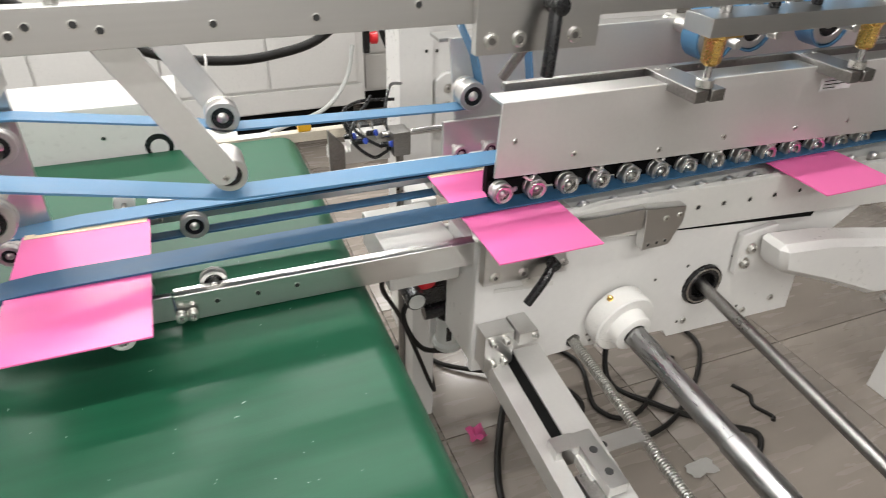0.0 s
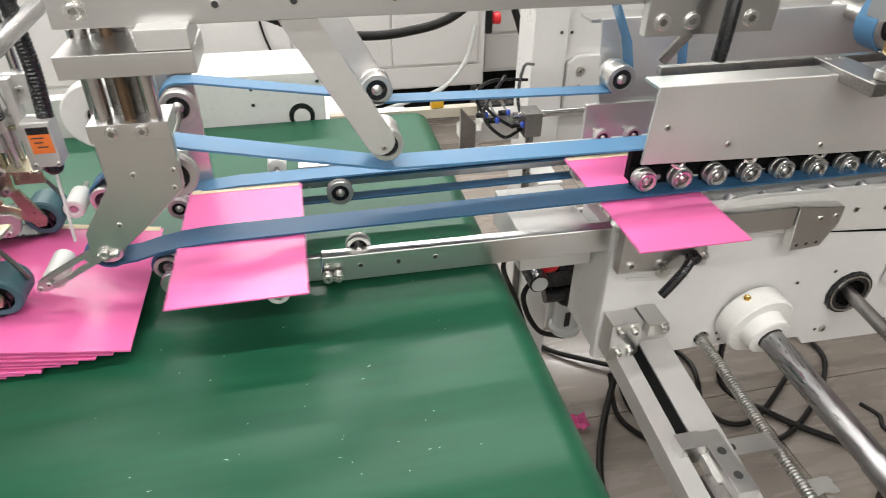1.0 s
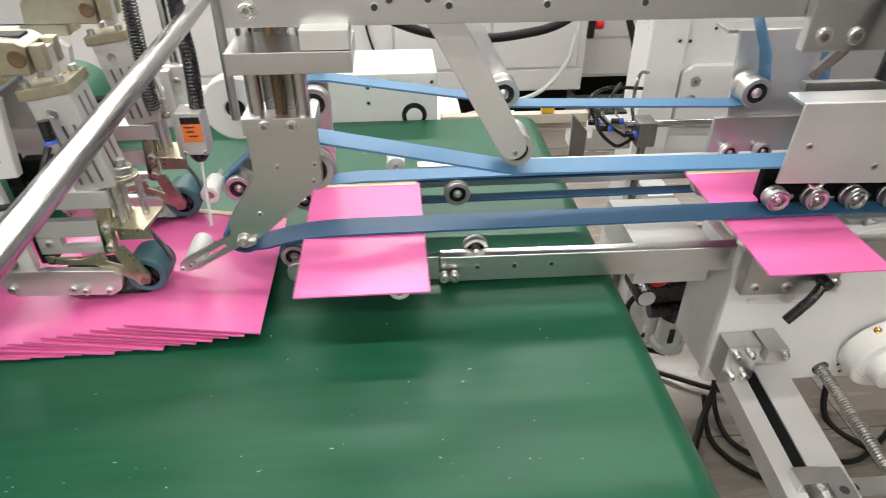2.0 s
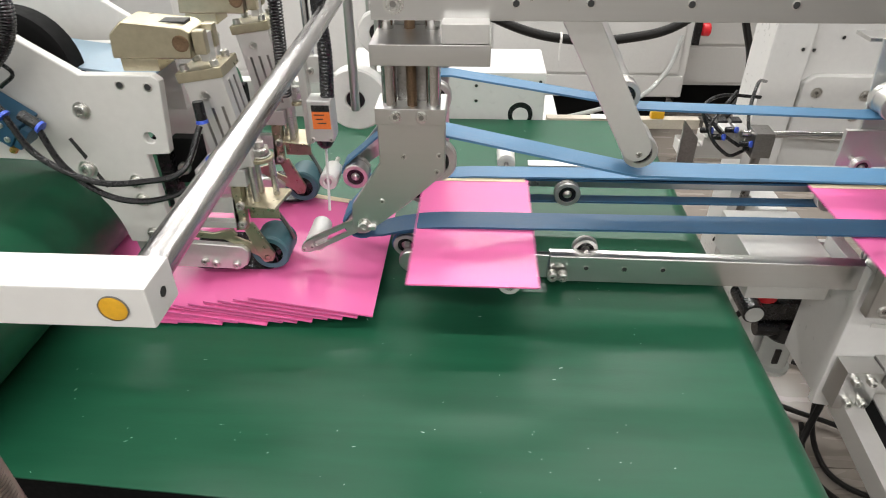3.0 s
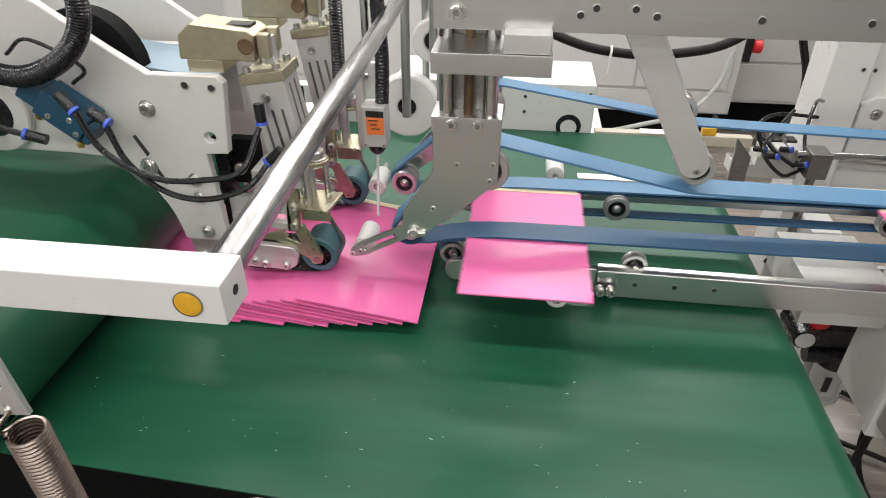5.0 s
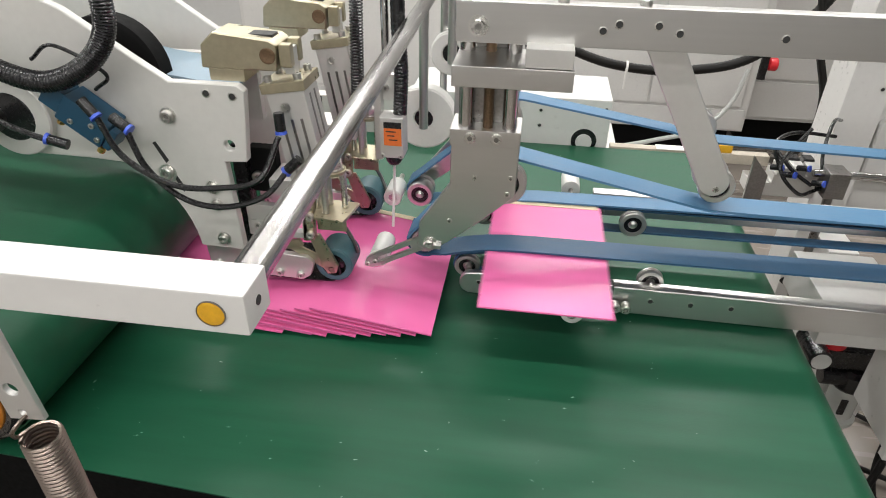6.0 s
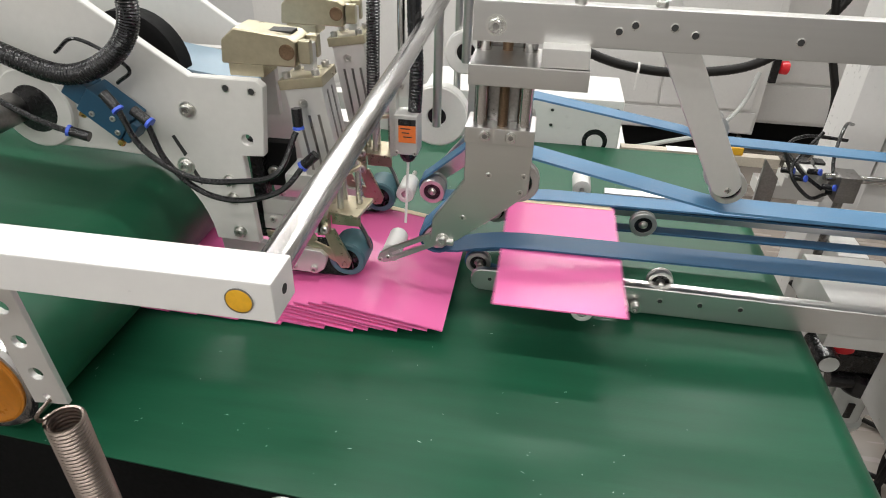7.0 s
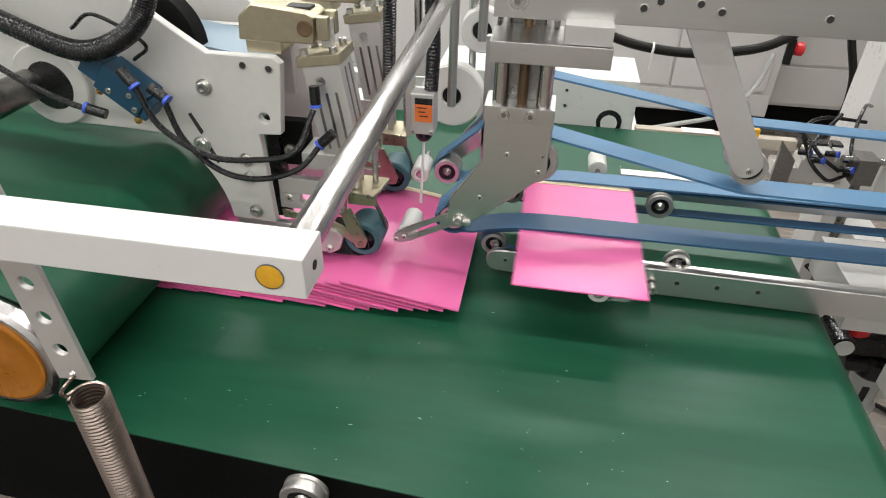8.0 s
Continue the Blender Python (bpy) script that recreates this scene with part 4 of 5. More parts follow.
for i in range(14):
    x = -0.062 + i * 0.0592
    z = 0.9335 - 0.0015 * i * (0.6 if i > 6 else 1)
    o = bearing(cover, (x, 0.522, z), 0.0175, 0.018, 0.01, "bearing", shield=SHIELD)
    part("sleeve", lathe((x, 0.52, z), "y", [(0.0, 0.0095), (-0.001, 0.0135), (0.0, 0.0145), (0.001, 0.0145)], 20), CHROME, o)
    if i % 2:
        rk = part("rocker", prism([(x - 0.0742, z - 0.013), (x - 0.0792, z), (x - 0.0742, z + 0.016), (x + 0.015, z + 0.014), (x + 0.02, z), (x + 0.015, z - 0.014)], "y", 0.5415, 0.5455, 0.0008), DARK, cover, "black rocker plate carrying two bearings")
        part("rivet", lathe((x - 0.0296, 0.5414, z - 0.003), (0, -1, 0), [(0, 0.005), (0.0015, 0.004), (0.002, 0)], 12), BOLT, cover)
    if i % 2 == 0:
        part("spring_clip", tube([(x + 0.02, 0.5, 0.972 - 0.0015 * i), (x + 0.03, 0.496, 0.967 - 0.0015 * i), (x + 0.04, 0.5, 0.974 - 0.0015 * i)], 0.0025, 6, 4), BOLT, cover)

lab = part("label_plate", box(0.50, 0.57, 0.4906, 0.4916, 1.048, 1.07, 0.0004), LABEL, cover, "small silver label with dark print")
for i, (u, l) in enumerate(((0.507, 0.035), (0.507, 0.05), (0.507, 0.028))):
    part("print_bar", box(u, u + l, 0.4901, 0.4905, 1.064 - i * 0.006, 1.0655 - i * 0.006, 0), BLACK, lab)

# rear cover, cut-off corner, behind the first
rear = thing("rear_cover", "flat grey aluminium rear cover of the outfeed", "cover")
part("sheet", prism([(-0.07, 0.985), (-0.085, 1.125), (0.9, 1.135), (0.9, 0.99)], "y", 0.7, 0.706, 0.001), ALU, rear)
part("flange", box(-0.1, 0.9, 0.707, 0.75, 1.118, 1.124, 0.001), STEEL, rear)
part("lower_block", box(-0.095, 0.1, 0.69, 0.699, 0.93, 0.99, 0.001), ALU, rear)
bearing(rear, (-0.06, 0.652, 1.044), 0.0235, 0.038, 0.02)
bearing(rear, (-0.075, 0.655, 0.945), 0.014, 0.012, 0.03)
bearing(rear, (-0.02, 0.655, 0.945), 0.014, 0.012, 0.03)

# upper cross beam with adjusting spindles
beam_r = thing("spindle_beam", "square steel beam carrying brass adjusting spindles", "beam")
part("beam", box(0.165, 1.2, 0.415, 0.47, 1.178, 1.203, 0.0015), STEEL, beam_r)
for x in (0.205, 0.505):
    part("spindle", cyl((x + 0.005, 0.445, 1.2), "z", 0.1, 0.008), CHROME, beam_r)
    br = part("brass_bush", lathe((x, 0.445, 1.178), (0, 0, -1), [(0, 0), (0, 0.017), (0.008, 0.017), (0.01, 0.0145), (0.042, 0.0135), (0.046, 0.010), (0.046, 0)], 8), BRASS, beam_r, "faceted brass bush")
    part("bush_flange", box(x - 0.017, x + 0.035, 0.432, 0.458, 1.17, 1.1775, 0.001), BRASS, br)
    part("thin_spindle", cyl((x, 0.445, 1.098), "z", 0.04, 0.0055), CHROME, beam_r)
    part("collar", cyl((x, 0.445, 1.101), "z", 0.012, 0.0125), BOLT, beam_r)
    ar = part("clamp_arm", prism([(x - 0.025, 0.55), (x + 0.02, 0.55), (x + 0.028, 0.43), (x + 0.004, 0.43), (x + 0.001, 0.445), (x - 0.003, 0.43), (x - 0.025, 0.43)], "z", 1.082, 1.1, 0.001), DARKSTEEL, beam_r)
    for dx, dy in ((-0.012, 0.535), (0.01, 0.535)):
        bolt(ar, (x + dx, dy, 1.1), (0, 0, 1), 0.0045, 0.001)
for x in (0.3, 0.38):
    part("stud", cyl((x, 0.45, 1.203), "z", 0.012, 0.008), BLACK, beam_r)

# blue drive pulleys behind the cover
for i, (x, z, r) in enumerate(((0.36, 1.12, 0.04), (0.44, 1.13, 0.038), (0.62, 1.13, 0.045))):
    t = thing("drive_pulley", "pulley wrapped by a blue drive belt behind the cover", "pulley", "drive pulleys")
    part("belt_loop", ribbon(loop_round([(x, z, r), (x + 0.05, z + 0.2, r * 0.8)]), 0.6, 0.64, 0.003, True), BLUELIGHT, t)
    bearing(t, (x, 0.603, z), r * 0.94, 0.03, 0.1)
    part("axle", cyl((x, 0.55, z), "y", 0.05, 0.008), BOLT, t)

# clamp plates joining rail and frame
clamp = thing("rail_clamp", "milled steel clamp plate with socket screws and a black lever", "clamp")
part("plate", prism([(-0.118, 0.815), (-0.118, 0.895), (0.02, 0.885), (0.03, 0.812)], "y", 0.458, 0.476, 0.0012), STEEL, clamp)
part("top_lip", box(-0.118, 0.02, 0.4765, 0.505, 0.876, 0.889, 0.001), STEEL, clamp)
for x, z in ((-0.098, 0.829), (-0.05, 0.827), (0.02, 0.83)):
    bolt(clamp, (x, 0.458, z), r=0.0085, h=0.003, washer=0.0095)
lv = part("lever", tube([(-0.004, 0.448, 0.842), (-0.02, 0.438, 0.825), (-0.036, 0.436, 0.803), (-0.05, 0.436, 0.783)], 0.0075, 10, 4), BLACK, clamp, "black plastic clamping lever")
part("lever_hub", lathe((-0.004, 0.457, 0.84), (0, -1, 0), [(0, 0.006), (0.004, 0.01), (0.018, 0.009), (0.02, 0.006), (0.02, 0)], 16), BLACK, lv)
part("washer_screw", lathe((-0.018, 0.491, 0.786), (0, -1, 0), [(0, 0.014), (0.0025, 0.014), (0.003, 0.006), (0.006, 0.0055), (0.0065, 0)], 20), BOLT, clamp)
cl2 = thing("slide_clamp", "small milled steel slide clamp on the rail slot", "clamp")
part("block", prism([(0.172, 0.82), (0.165, 0.9), (0.246, 0.893), (0.246, 0.865), (0.226, 0.822)], "y", 0.458, 0.4765, 0.001), STEEL, cl2)
part("arm", box(0.03, 0.164, 0.46, 0.4765, 0.862, 0.9, 0.001), STEEL, cl2)
for x, z in ((0.182, 0.83), (0.199, 0.831), (0.216, 0.832)):
    hole_plug(cl2, (x, 0.458, z), r=0.003)
for x, z in ((0.208, 0.876), (0.235, 0.878)):
    bolt(cl2, (x, 0.458, z), r=0.005, h=0.002)

# upper clamp on the bar with lever
uc = thing("bar_clamp", "square steel clamp plate on the top bar with black lever", "clamp")
part("plate", box(-0.172, -0.012, 0.412, 0.4255, 1.183, 1.3, 0.0015), STEEL, uc)
for x in (-0.153, -0.118, -0.045):
    bolt(uc, (x, 0.412, 1.199), r=0.009, h=0.003, washer=0.01)
ul = part("lever", tube([(-0.085, 0.392, 1.238), (-0.09, 0.385, 1.21), (-0.093, 0.382, 1.18), (-0.094, 0.382, 1.163)], 0.008, 10, 4), BLACK, uc, "black plastic clamping lever")
part("lever_hub", lathe((-0.083, 0.412, 1.238), (0, -1, 0), [(0, 0.008), (0.01, 0.011), (0.03, 0.01), (0.032, 0)], 16), BLACK, ul)
part("lower_lever", tube([(-0.07, 0.47, 1.19), (-0.075, 0.48, 1.165), (-0.09, 0.5, 1.125)], 0.007, 10, 4), DARKSTEEL, uc)
part("lower_hub", cyl((-0.073, 0.475, 1.168), "z", 0.022, 0.013), BLACK, uc)

# shafts running out to the front
def shaft(name, label, a, b, r, m, ends=()):
    t = thing(name, label, "shaft")
    a, b = Vector(a), Vector(b)
    part("bar", cyl(a, (b - a), (b - a).length, r, 24), m, t)
    return t


big = shaft("square_drive_shaft", "thick grey steel drive shaft", (0.170, 0.5, 0.668), (0.23, -0.3, 0.56), 0.0205, GREYSHAFT)
part("sleeve", cyl((0.1925, 0.2, 0.6275), (0.06, -0.8, -0.108), 0.5, 0.0225, 24), GREYSHAFT, big)
colr = thing("shaft_collar", "off-white nylon bearing flange with a brass grease nipple", "bearing")
part("flange", lathe((0.169, 0.4915, 0.6685), (0.075, -1, -0.135), [(0, 0), (0, 0.062), (0.034, 0.062), (0.037, 0.059), (0.037, 0.04), (0.06, 0.037), (0.062, 0.034), (0.062, 0.022)], 32), NYLON, colr)
part("grease_nipple", lathe((0.14, 0.472, 0.718), (-0.4, -0.4, 0.8), [(0, 0), (0, 0.006), (0.004, 0.006), (0.005, 0.004), (0.01, 0.004), (0.012, 0.002), (0.012, 0)], 8), BRASS, colr)
thin = shaft("round_shaft", "long thin dark steel shaft", (0.366, 0.5, 0.684), (0.378, -0.25, 0.585), 0.0115, DARKSTEEL)
scr = thing("lead_screw", "long threaded steel spindle", "screw")
bm = bmesh.new()
a, bq = Vector((0.092, 0.5, 0.621)), Vector((0.088, -0.2, 0.557))
d = (bq - a).normalized()
prof = []
L = (bq - a).length
n = int(L / 0.005)
for i in range(n):
    prof += [(i * 0.005, 0.0068), (i * 0.005 + 0.0014, 0.0068), (i * 0.005 + 0.0024, 0.0098), (i * 0.005 + 0.0038, 0.0098)]
lathe(a, d, prof, 14, bm)
part("thread", bm, STEEL, scr)

# guide bracket and sensor block on the slide rail
gr = thing("guide_rail", "square steel guide rail with bolted bracket", "rail")
o = (Vector((-0.05, -0.2, 0.583)) - Vector((-0.05, 0.475, 0.668))).normalized()
gm = Matrix.Translation((-0.052, 0.475, 0.664)) @ o.to_track_quat("-Y", "Z").to_matrix().to_4x4()
p1 = part("rail", box(-0.0115, 0.0075, -0.184, 0.0, -0.03, -0.0135, 0.001), DARK, gr)
p1.matrix_basis = gm
p2 = part("rail_side", box(0.008, 0.06, -0.62, 0.0, -0.03, -0.012, 0.001), ALU, gr)
p2.matrix_basis = gm
p3 = part("rail_side", box(-0.042, -0.012, -0.62, 0.0, -0.05, -0.012, 0.001), ALU, gr)
p3.matrix_basis = gm
part("bracket", box(-0.108, -0.055, 0.455, 0.4905, 0.64, 0.715, 0.001), STEEL, gr)
part("bracket_ear", box(-0.054, -0.02, 0.44, 0.4905, 0.695, 0.719, 0.001), STEEL, gr)
for x, z in ((-0.093, 0.7), (-0.07, 0.7), (-0.092, 0.657), (-0.071, 0.657)):
    bolt(gr, (x, 0.455, z), r=0.0065, h=0.01)
bolt(gr, (-0.028, 0.44, 0.71), (0.5, -0.6, 0.3), r=0.006, h=0.008)
sb = thing("sensor_slide", "aluminium sensor block with drilled holes on the guide rail", "block")
for nm, bx, m in (("carriage", (-0.078, -0.0385, 0.262, 0.29, 0.606, 0.644), STEEL), ("arm", (-0.005, 0.078, 0.252, 0.282, 0.606, 0.622), STEEL), ("head", (-0.038, -0.0055, 0.185, 0.29, 0.62, 0.64), STEEL), ("drop_block", (-0.06, -0.006, 0.188, 0.235, 0.50, 0.6195), DARKSTEEL)):
    part(nm, box(*bx, 0.0015), m, sb)
for c in ((-0.022, 0.252, 0.64), (-0.022, 0.211, 0.64), (0.008, 0.267, 0.622)):
    part("hole", lathe(c, "z", [(0.0002, 0), (0.0002, 0.0065), (0.0006, 0.0065), (0.0006, 0)], 16), SOCKET, sb)
bolt(sb, (0.066, 0.268, 0.618), (0, 0, 1), r=0.005, h=0.002)

part("cross_box", box(-0.235, -0.112, 0.56, 0.72, 0.765, 0.83, 0.002), GREYPAINT, frame_r)
# air filter and regulator behind the belt end
frl = thing("air_regulator", "air filter regulator with a clear bowl and black head", "regulator")
part("head", lathe((-0.06, 0.72, 0.598), (0, 0, -1), [(0, 0), (0, 0.022), (0.008, 0.032), (0.036, 0.034), (0.042, 0.03), (0.045, 0)], 20), BLACK, frl)
part("bowl", lathe((-0.06, 0.72, 0.556), (0, 0, -1), [(0, 0.027), (0.066, 0.027), (0.072, 0.034), (0.082, 0.033), (0.09, 0.012), (0.09, 0)], 20), GLASS, frl, "clear plastic bowl")
part("side_port", cyl((-0.12, 0.71, 0.58), "x", 0.04, 0.016), BLACK, frl)
part("print_bars", box(-0.075, -0.064, 0.6905, 0.694, 0.505, 0.54, 0), BLACK, frl)
part("gauge", cyl((-0.145, 0.752, 0.635), (0, -1, 0), 0.072, 0.02), BLACK, frl)
part("gauge_face", cyl((-0.145, 0.6795, 0.635), (0, -1, 0), 0.002, 0.0165), GLASS, frl, "pale round dial")
part("manifold", box(-0.125, -0.035, 0.705, 0.745, 0.6, 0.64, 0.004), BLACK, frl)
part("red_knob", lathe((-0.115, 0.725, 0.6405), "z", [(0, 0), (0, 0.02), (0.004, 0.024), (0.016, 0.023), (0.02, 0.018), (0.02, 0)], 20), RED, frl, "red adjusting knob")
part("mount", box(-0.09, 0.0, 0.75, 0.76, 0.45, 0.75, 0.001), WHITE, frl)
for pts in ([(-0.1, 0.75, 0.62), (-0.16, 0.72, 0.58), (-0.13, 0.7, 0.5), (-0.06, 0.72, 0.45)], [(-0.07, 0.72, 0.66), (-0.15, 0.75, 0.68), (-0.18, 0.8, 0.6), (-0.1, 0.9, 0.4), (0.0, 0.95, 0.1), (0.05, 1.1, 0.012)], [(-0.05, 0.7, 0.655), (-0.13, 0.69, 0.7), (-0.2, 0.8, 0.72)]):
    tagged(ob_of("air_hose", tube(pts, 0.0055, 8, 8), RUBBER), "thin black air hose", "hose", "black hoses")

# feeder at the head of the belts, where the blanks wait
fd = thing("feeder_table", "off-white sheet steel feeder table holding waiting blanks", "table")
part("top", box(1.62, 2.35, 0.56, 0.70, 0.89, 0.9055, 0.002), WHITE, fd)
part("ledge", box(1.62, 2.35, 0.36, 0.505, 0.89, 0.9055, 0.002), WHITE, fd)
for x in (1.64, 2.28):
    for y in (0.37, 0.65):
        part("leg", box(x, x + 0.05, y, y + 0.04, 0.0, 0.8895, 0.002), WHITE, fd)

# ---- cables and scraps on the floor ----
def cable(pts, r=0.012):
    return tagged(ob_of("floor_cable", tube([(x, y, max(z, r)) for x, y, z in pts], r * 0.66, 8, 10), RUBBER), "thick black rubber cable lying loose on the floor", "cable", "floor cables")


cable([(0.03, 0.45, 0.01), (0.07, 0.66, 0.01), (0.17, 0.85, 0.03), (0.27, 0.98, 0.15), (0.3, 1.03, 0.4), (0.28, 1.05, 0.7)], 0.014)
cable([(0.02, 1.27, 0.01), (0.09, 1.13, 0.01), (0.22, 1.03, 0.02), (0.36, 0.95, 0.02), (0.42, 0.83, 0.01), (0.33, 0.76, 0.01), (0.24, 0.83, 0.02), (0.26, 0.98, 0.06), (0.3, 1.05, 0.3)], 0.011)
cable([(0.22, 0.95, 0.05), (0.2, 0.82, 0.01), (0.29, 0.70, 0.01), (0.45, 0.66, 0.01), (0.62, 0.68, 0.01), (0.80, 0.79, 0.01), (0.92, 0.92, 0.01), (0.9, 1.03, 0.02), (0.75, 1.1, 0.05), (0.6, 1.1, 0.25)], 0.011)
cable([(0.65, 1.05, 0.25), (0.55, 0.9, 0.02), (0.62, 0.75, 0.01), (0.75, 0.62, 0.01), (0.82, 0.55, 0.01), (0.7, 0.45, 0.01)], 0.013)
cable([(-0.1, 1.3, 0.01), (0.0, 1.24, 0.01), (0.2, 1.24, 0.02), (0.35, 1.2, 0.01), (0.5, 1.0, 0.01), (0.45, 0.8, 0.01), (0.55, 0.74, 0.01), (0.8, 0.9, 0.01)], 0.011)


def scrap(name, label, c, size, material, seed):
    r = random.Random(seed)
    bm = bmesh.new()
    grid = [[bm.verts.new((c[0] + (i / 4 - 0.5) * size[0] * r.uniform(0.8, 1.1), c[1] + (j / 4 - 0.5) * size[1] * r.uniform(0.75, 1.1), 0.003 + r.uniform(0, 0.022 if material is PINK else 0.004))) for j in range(5)] for i in range(5)]
    for i in range(4):
        for j in range(4):
            bm.faces.new((grid[i][j], grid[i + 1][j], grid[i + 1][j + 1], grid[i][j + 1]))
    bmesh.ops.solidify(bm, geom=bm.faces[:], thickness=0.0008)
    return tagged(ob_of(name, bm, material), label, "scrap")


scrap("paper_scrap", "crumpled pink paper scrap on the floor", (0.085, 0.83, 0), (0.05, 0.05), PINK, 3)
scrap("paper_scrap", "flat torn grey paper scrap on the floor", (0.6, 0.525, 0), (0.09, 0.05), GREYPAINT, 4)
tagged(ob_of("strap_offcut", tube([(0.90, 0.74, 0.004), (0.92, 0.69, 0.004), (0.90, 0.65, 0.004), (0.92, 0.60, 0.004), (0.91, 0.585, 0.004)], 0.006, 8), RUBBER), "short dark brown strap offcut on the floor", "offcut")

# tiles, the last of the floor
TS = 0.6
tile_src = None
for i in range(-8, 9):
    for j in range(-6, 9):
        if tile_src is None:
            tile_src = part("tile", box(0.0015, TS - 0.0015, 0.0015, TS - 0.0015, -0.008, 0, 0.001), TILE, floor)
            tile_src.location = (i * TS, j * TS - 0.35, 0)
        else:
            shared("tile", tile_src, floor, pose(i * TS, j * TS - 0.35, 0))

# ---- far side of the machine and what stands behind it ----
ff = thing("rear_machine_stand", "off-white painted steel frame on the far side", "machine frame")
part("column", box(0.027, 0.12, 1.3, 1.42, 0.0, 1.6, 0.004), WHITE, ff)
part("panel", box(0.121, 0.9, 1.33, 1.36, 0.55, 1.6, 0.003), WHITE, ff)
part("raised_plate", prism([(0.13, 0.70), (0.13, 0.845), (0.155, 0.865), (0.55, 0.865), (0.55, 0.68)], "y", 1.31, 1.3295, 0.004), WHITE, ff)
for x, z in ((0.168, 0.822), (0.165, 0.774), (0.285, 0.816), (0.275, 0.762), (0.41, 0.815)):
    bolt(ff, (x, 1.31, z), r=0.009, h=0.003, washer=0.0135)
for x, z in ((0.10, 0.93), (0.14, 0.92), (0.2, 0.95)):
    hole_plug(ff, (x, 1.2995 if x < 0.121 else 1.3295, z), r=0.004)
part("cross_rail", box(-0.04, 0.9, 1.24, 1.29, 1.19, 1.25, 0.003), WHITE, ff)
part("slanted_brace", prism([(-0.02, 0.52), (0.03, 0.52), (0.16, 0.35), (0.11, 0.33)], "y", 1.0, 1.03, 0.002), WHITE, ff)
part("lower_box", box(-0.02, 0.3, 0.86, 0.95, 0.36, 0.5, 0.003), WHITE, ff)
rd = thing("far_guide_rod", "round steel rod with clamp block behind the belts", "rod")
rd.location = (0.014, 0, 0.012)
part("rod", cyl((-0.12, 1.03, 0.822), "x", 0.5, 0.008), CHROME, rd)
part("clamp_block", box(-0.1, -0.06, 1.0, 1.05, 0.78, 0.835, 0.002), DARKSTEEL, rd)
part("post", cyl((-0.08, 1.02, -0.012), "z", 0.79, 0.009), DARKSTEEL, rd)
va2 = thing("valve_island", "metal sensor bracket with blue push-in fittings", "valve")
va2.location = (0.014, 0, 0.026)
part("base", box(-0.225, -0.09, 1.06, 1.12, 0.735, 0.765, 0.002), ALU, va2)
for i in range(3):
    vb = part("valve_body", box(-0.182 + i * 0.03, -0.157 + i * 0.03, 1.042, 1.085, 0.7905, 0.809, 0.0015), ALU, va2)
    part("coil", box(-0.18 + i * 0.03, -0.159 + i * 0.03, 1.086, 1.112, 0.791, 0.813, 0.0015), BLACK, vb, "black solenoid coil")
part("body", box(-0.185, -0.1, 1.05, 1.1, 0.766, 0.79, 0.002), ALU, va2)
part("plate", prism([(-0.235, 0.73), (-0.235, 0.83), (-0.2, 0.79), (-0.2, 0.73)], "y", 1.04, 1.05, 0.001), DARKSTEEL, va2)
for x in (-0.215, -0.2, -0.15, -0.115):
    bolt(va2, (x, 1.06, 0.765), (0, 0, 1), 0.007, 0.01)
for c in ((-0.195, 1.05, 0.806), (-0.175, 1.03, 0.8), (-0.148, 1.04, 0.812), (-0.12, 1.02, 0.79), (-0.105, 1.03, 0.775)):
    fitting(c, (0.5, -0.5, 0.2), va2)
for pts in ([(-0.175, 1.03, 0.8), (-0.2, 1.05, 0.86), (-0.15, 1.1, 0.87), (-0.06, 1.12, 0.86)], [(-0.12, 1.02, 0.79), (-0.16, 1.03, 0.815), (-0.2, 1.06, 0.85), (-0.22, 1.15, 0.82)], [(-0.105, 1.03, 0.775), (-0.15, 1.0, 0.78), (-0.19, 1.02, 0.83), (-0.12, 1.1, 0.88)], [(-0.09, 1.03, 0.785), (-0.1, 1.06, 0.84), (-0.06, 1.15, 0.88), (0.0, 1.25, 0.85)]):
    tagged(ob_of("air_tube", tube([(x + 0.014, y, z + 0.02) for x, y, z in pts], 0.0038, 8, 8), BLACK), "thin black pneumatic tube", "tube", "air tubes")
bx = thing("far_end_box", "white painted sheet steel end box with a dark hole", "box")
part("box", box(-0.95, -0.508, 1.128, 1.3, 0.8, 0.925, 0.003), WHITE, bx)
part("hole", lathe((-0.56, 1.1278, 0.83), (0, -1, 0), [(0, 0), (0.0006, 0), (0.0006, 0.028), (0, 0.028)], 28), BLACK, bx)
part("shaft_end", lathe((-0.56, 1.127, 0.828), (0, -1, 0), [(0, 0), (0.004, 0), (0.004, 0.018), (0, 0.018)], 28), WHITE, bx)
for x, z in ((-0.66, 0.895), (-0.66, 0.86), (-0.52, 0.905)):
    hole_plug(bx, (x, 1.128, z), r=0.0035)
bar2 = thing("far_belt_guard", "grey steel guard bar along the far belt edge", "guard")
part("bar", box(-2.6, -0.95, 1.125, 1.16, 0.8, 0.90, 0.002), GREYPAINT, bar2)
lip = thing("wood_strip", "pale wooden strip with tape along the far belt edge", "strip")
part("strip", box(-0.5, -0.16, 1.125, 1.148, 0.80, 0.823, 0.002), WOOD, lip)
part("tape", box(-0.40, -0.33, 1.1235, 1.1495, 0.8235, 0.8245, 0), NYLON, lip)
part("yellow_tag", box(-0.27, -0.24, 1.126, 1.142, 0.8235, 0.842, 0.003), YELLOW, lip, "yellow plastic tag")

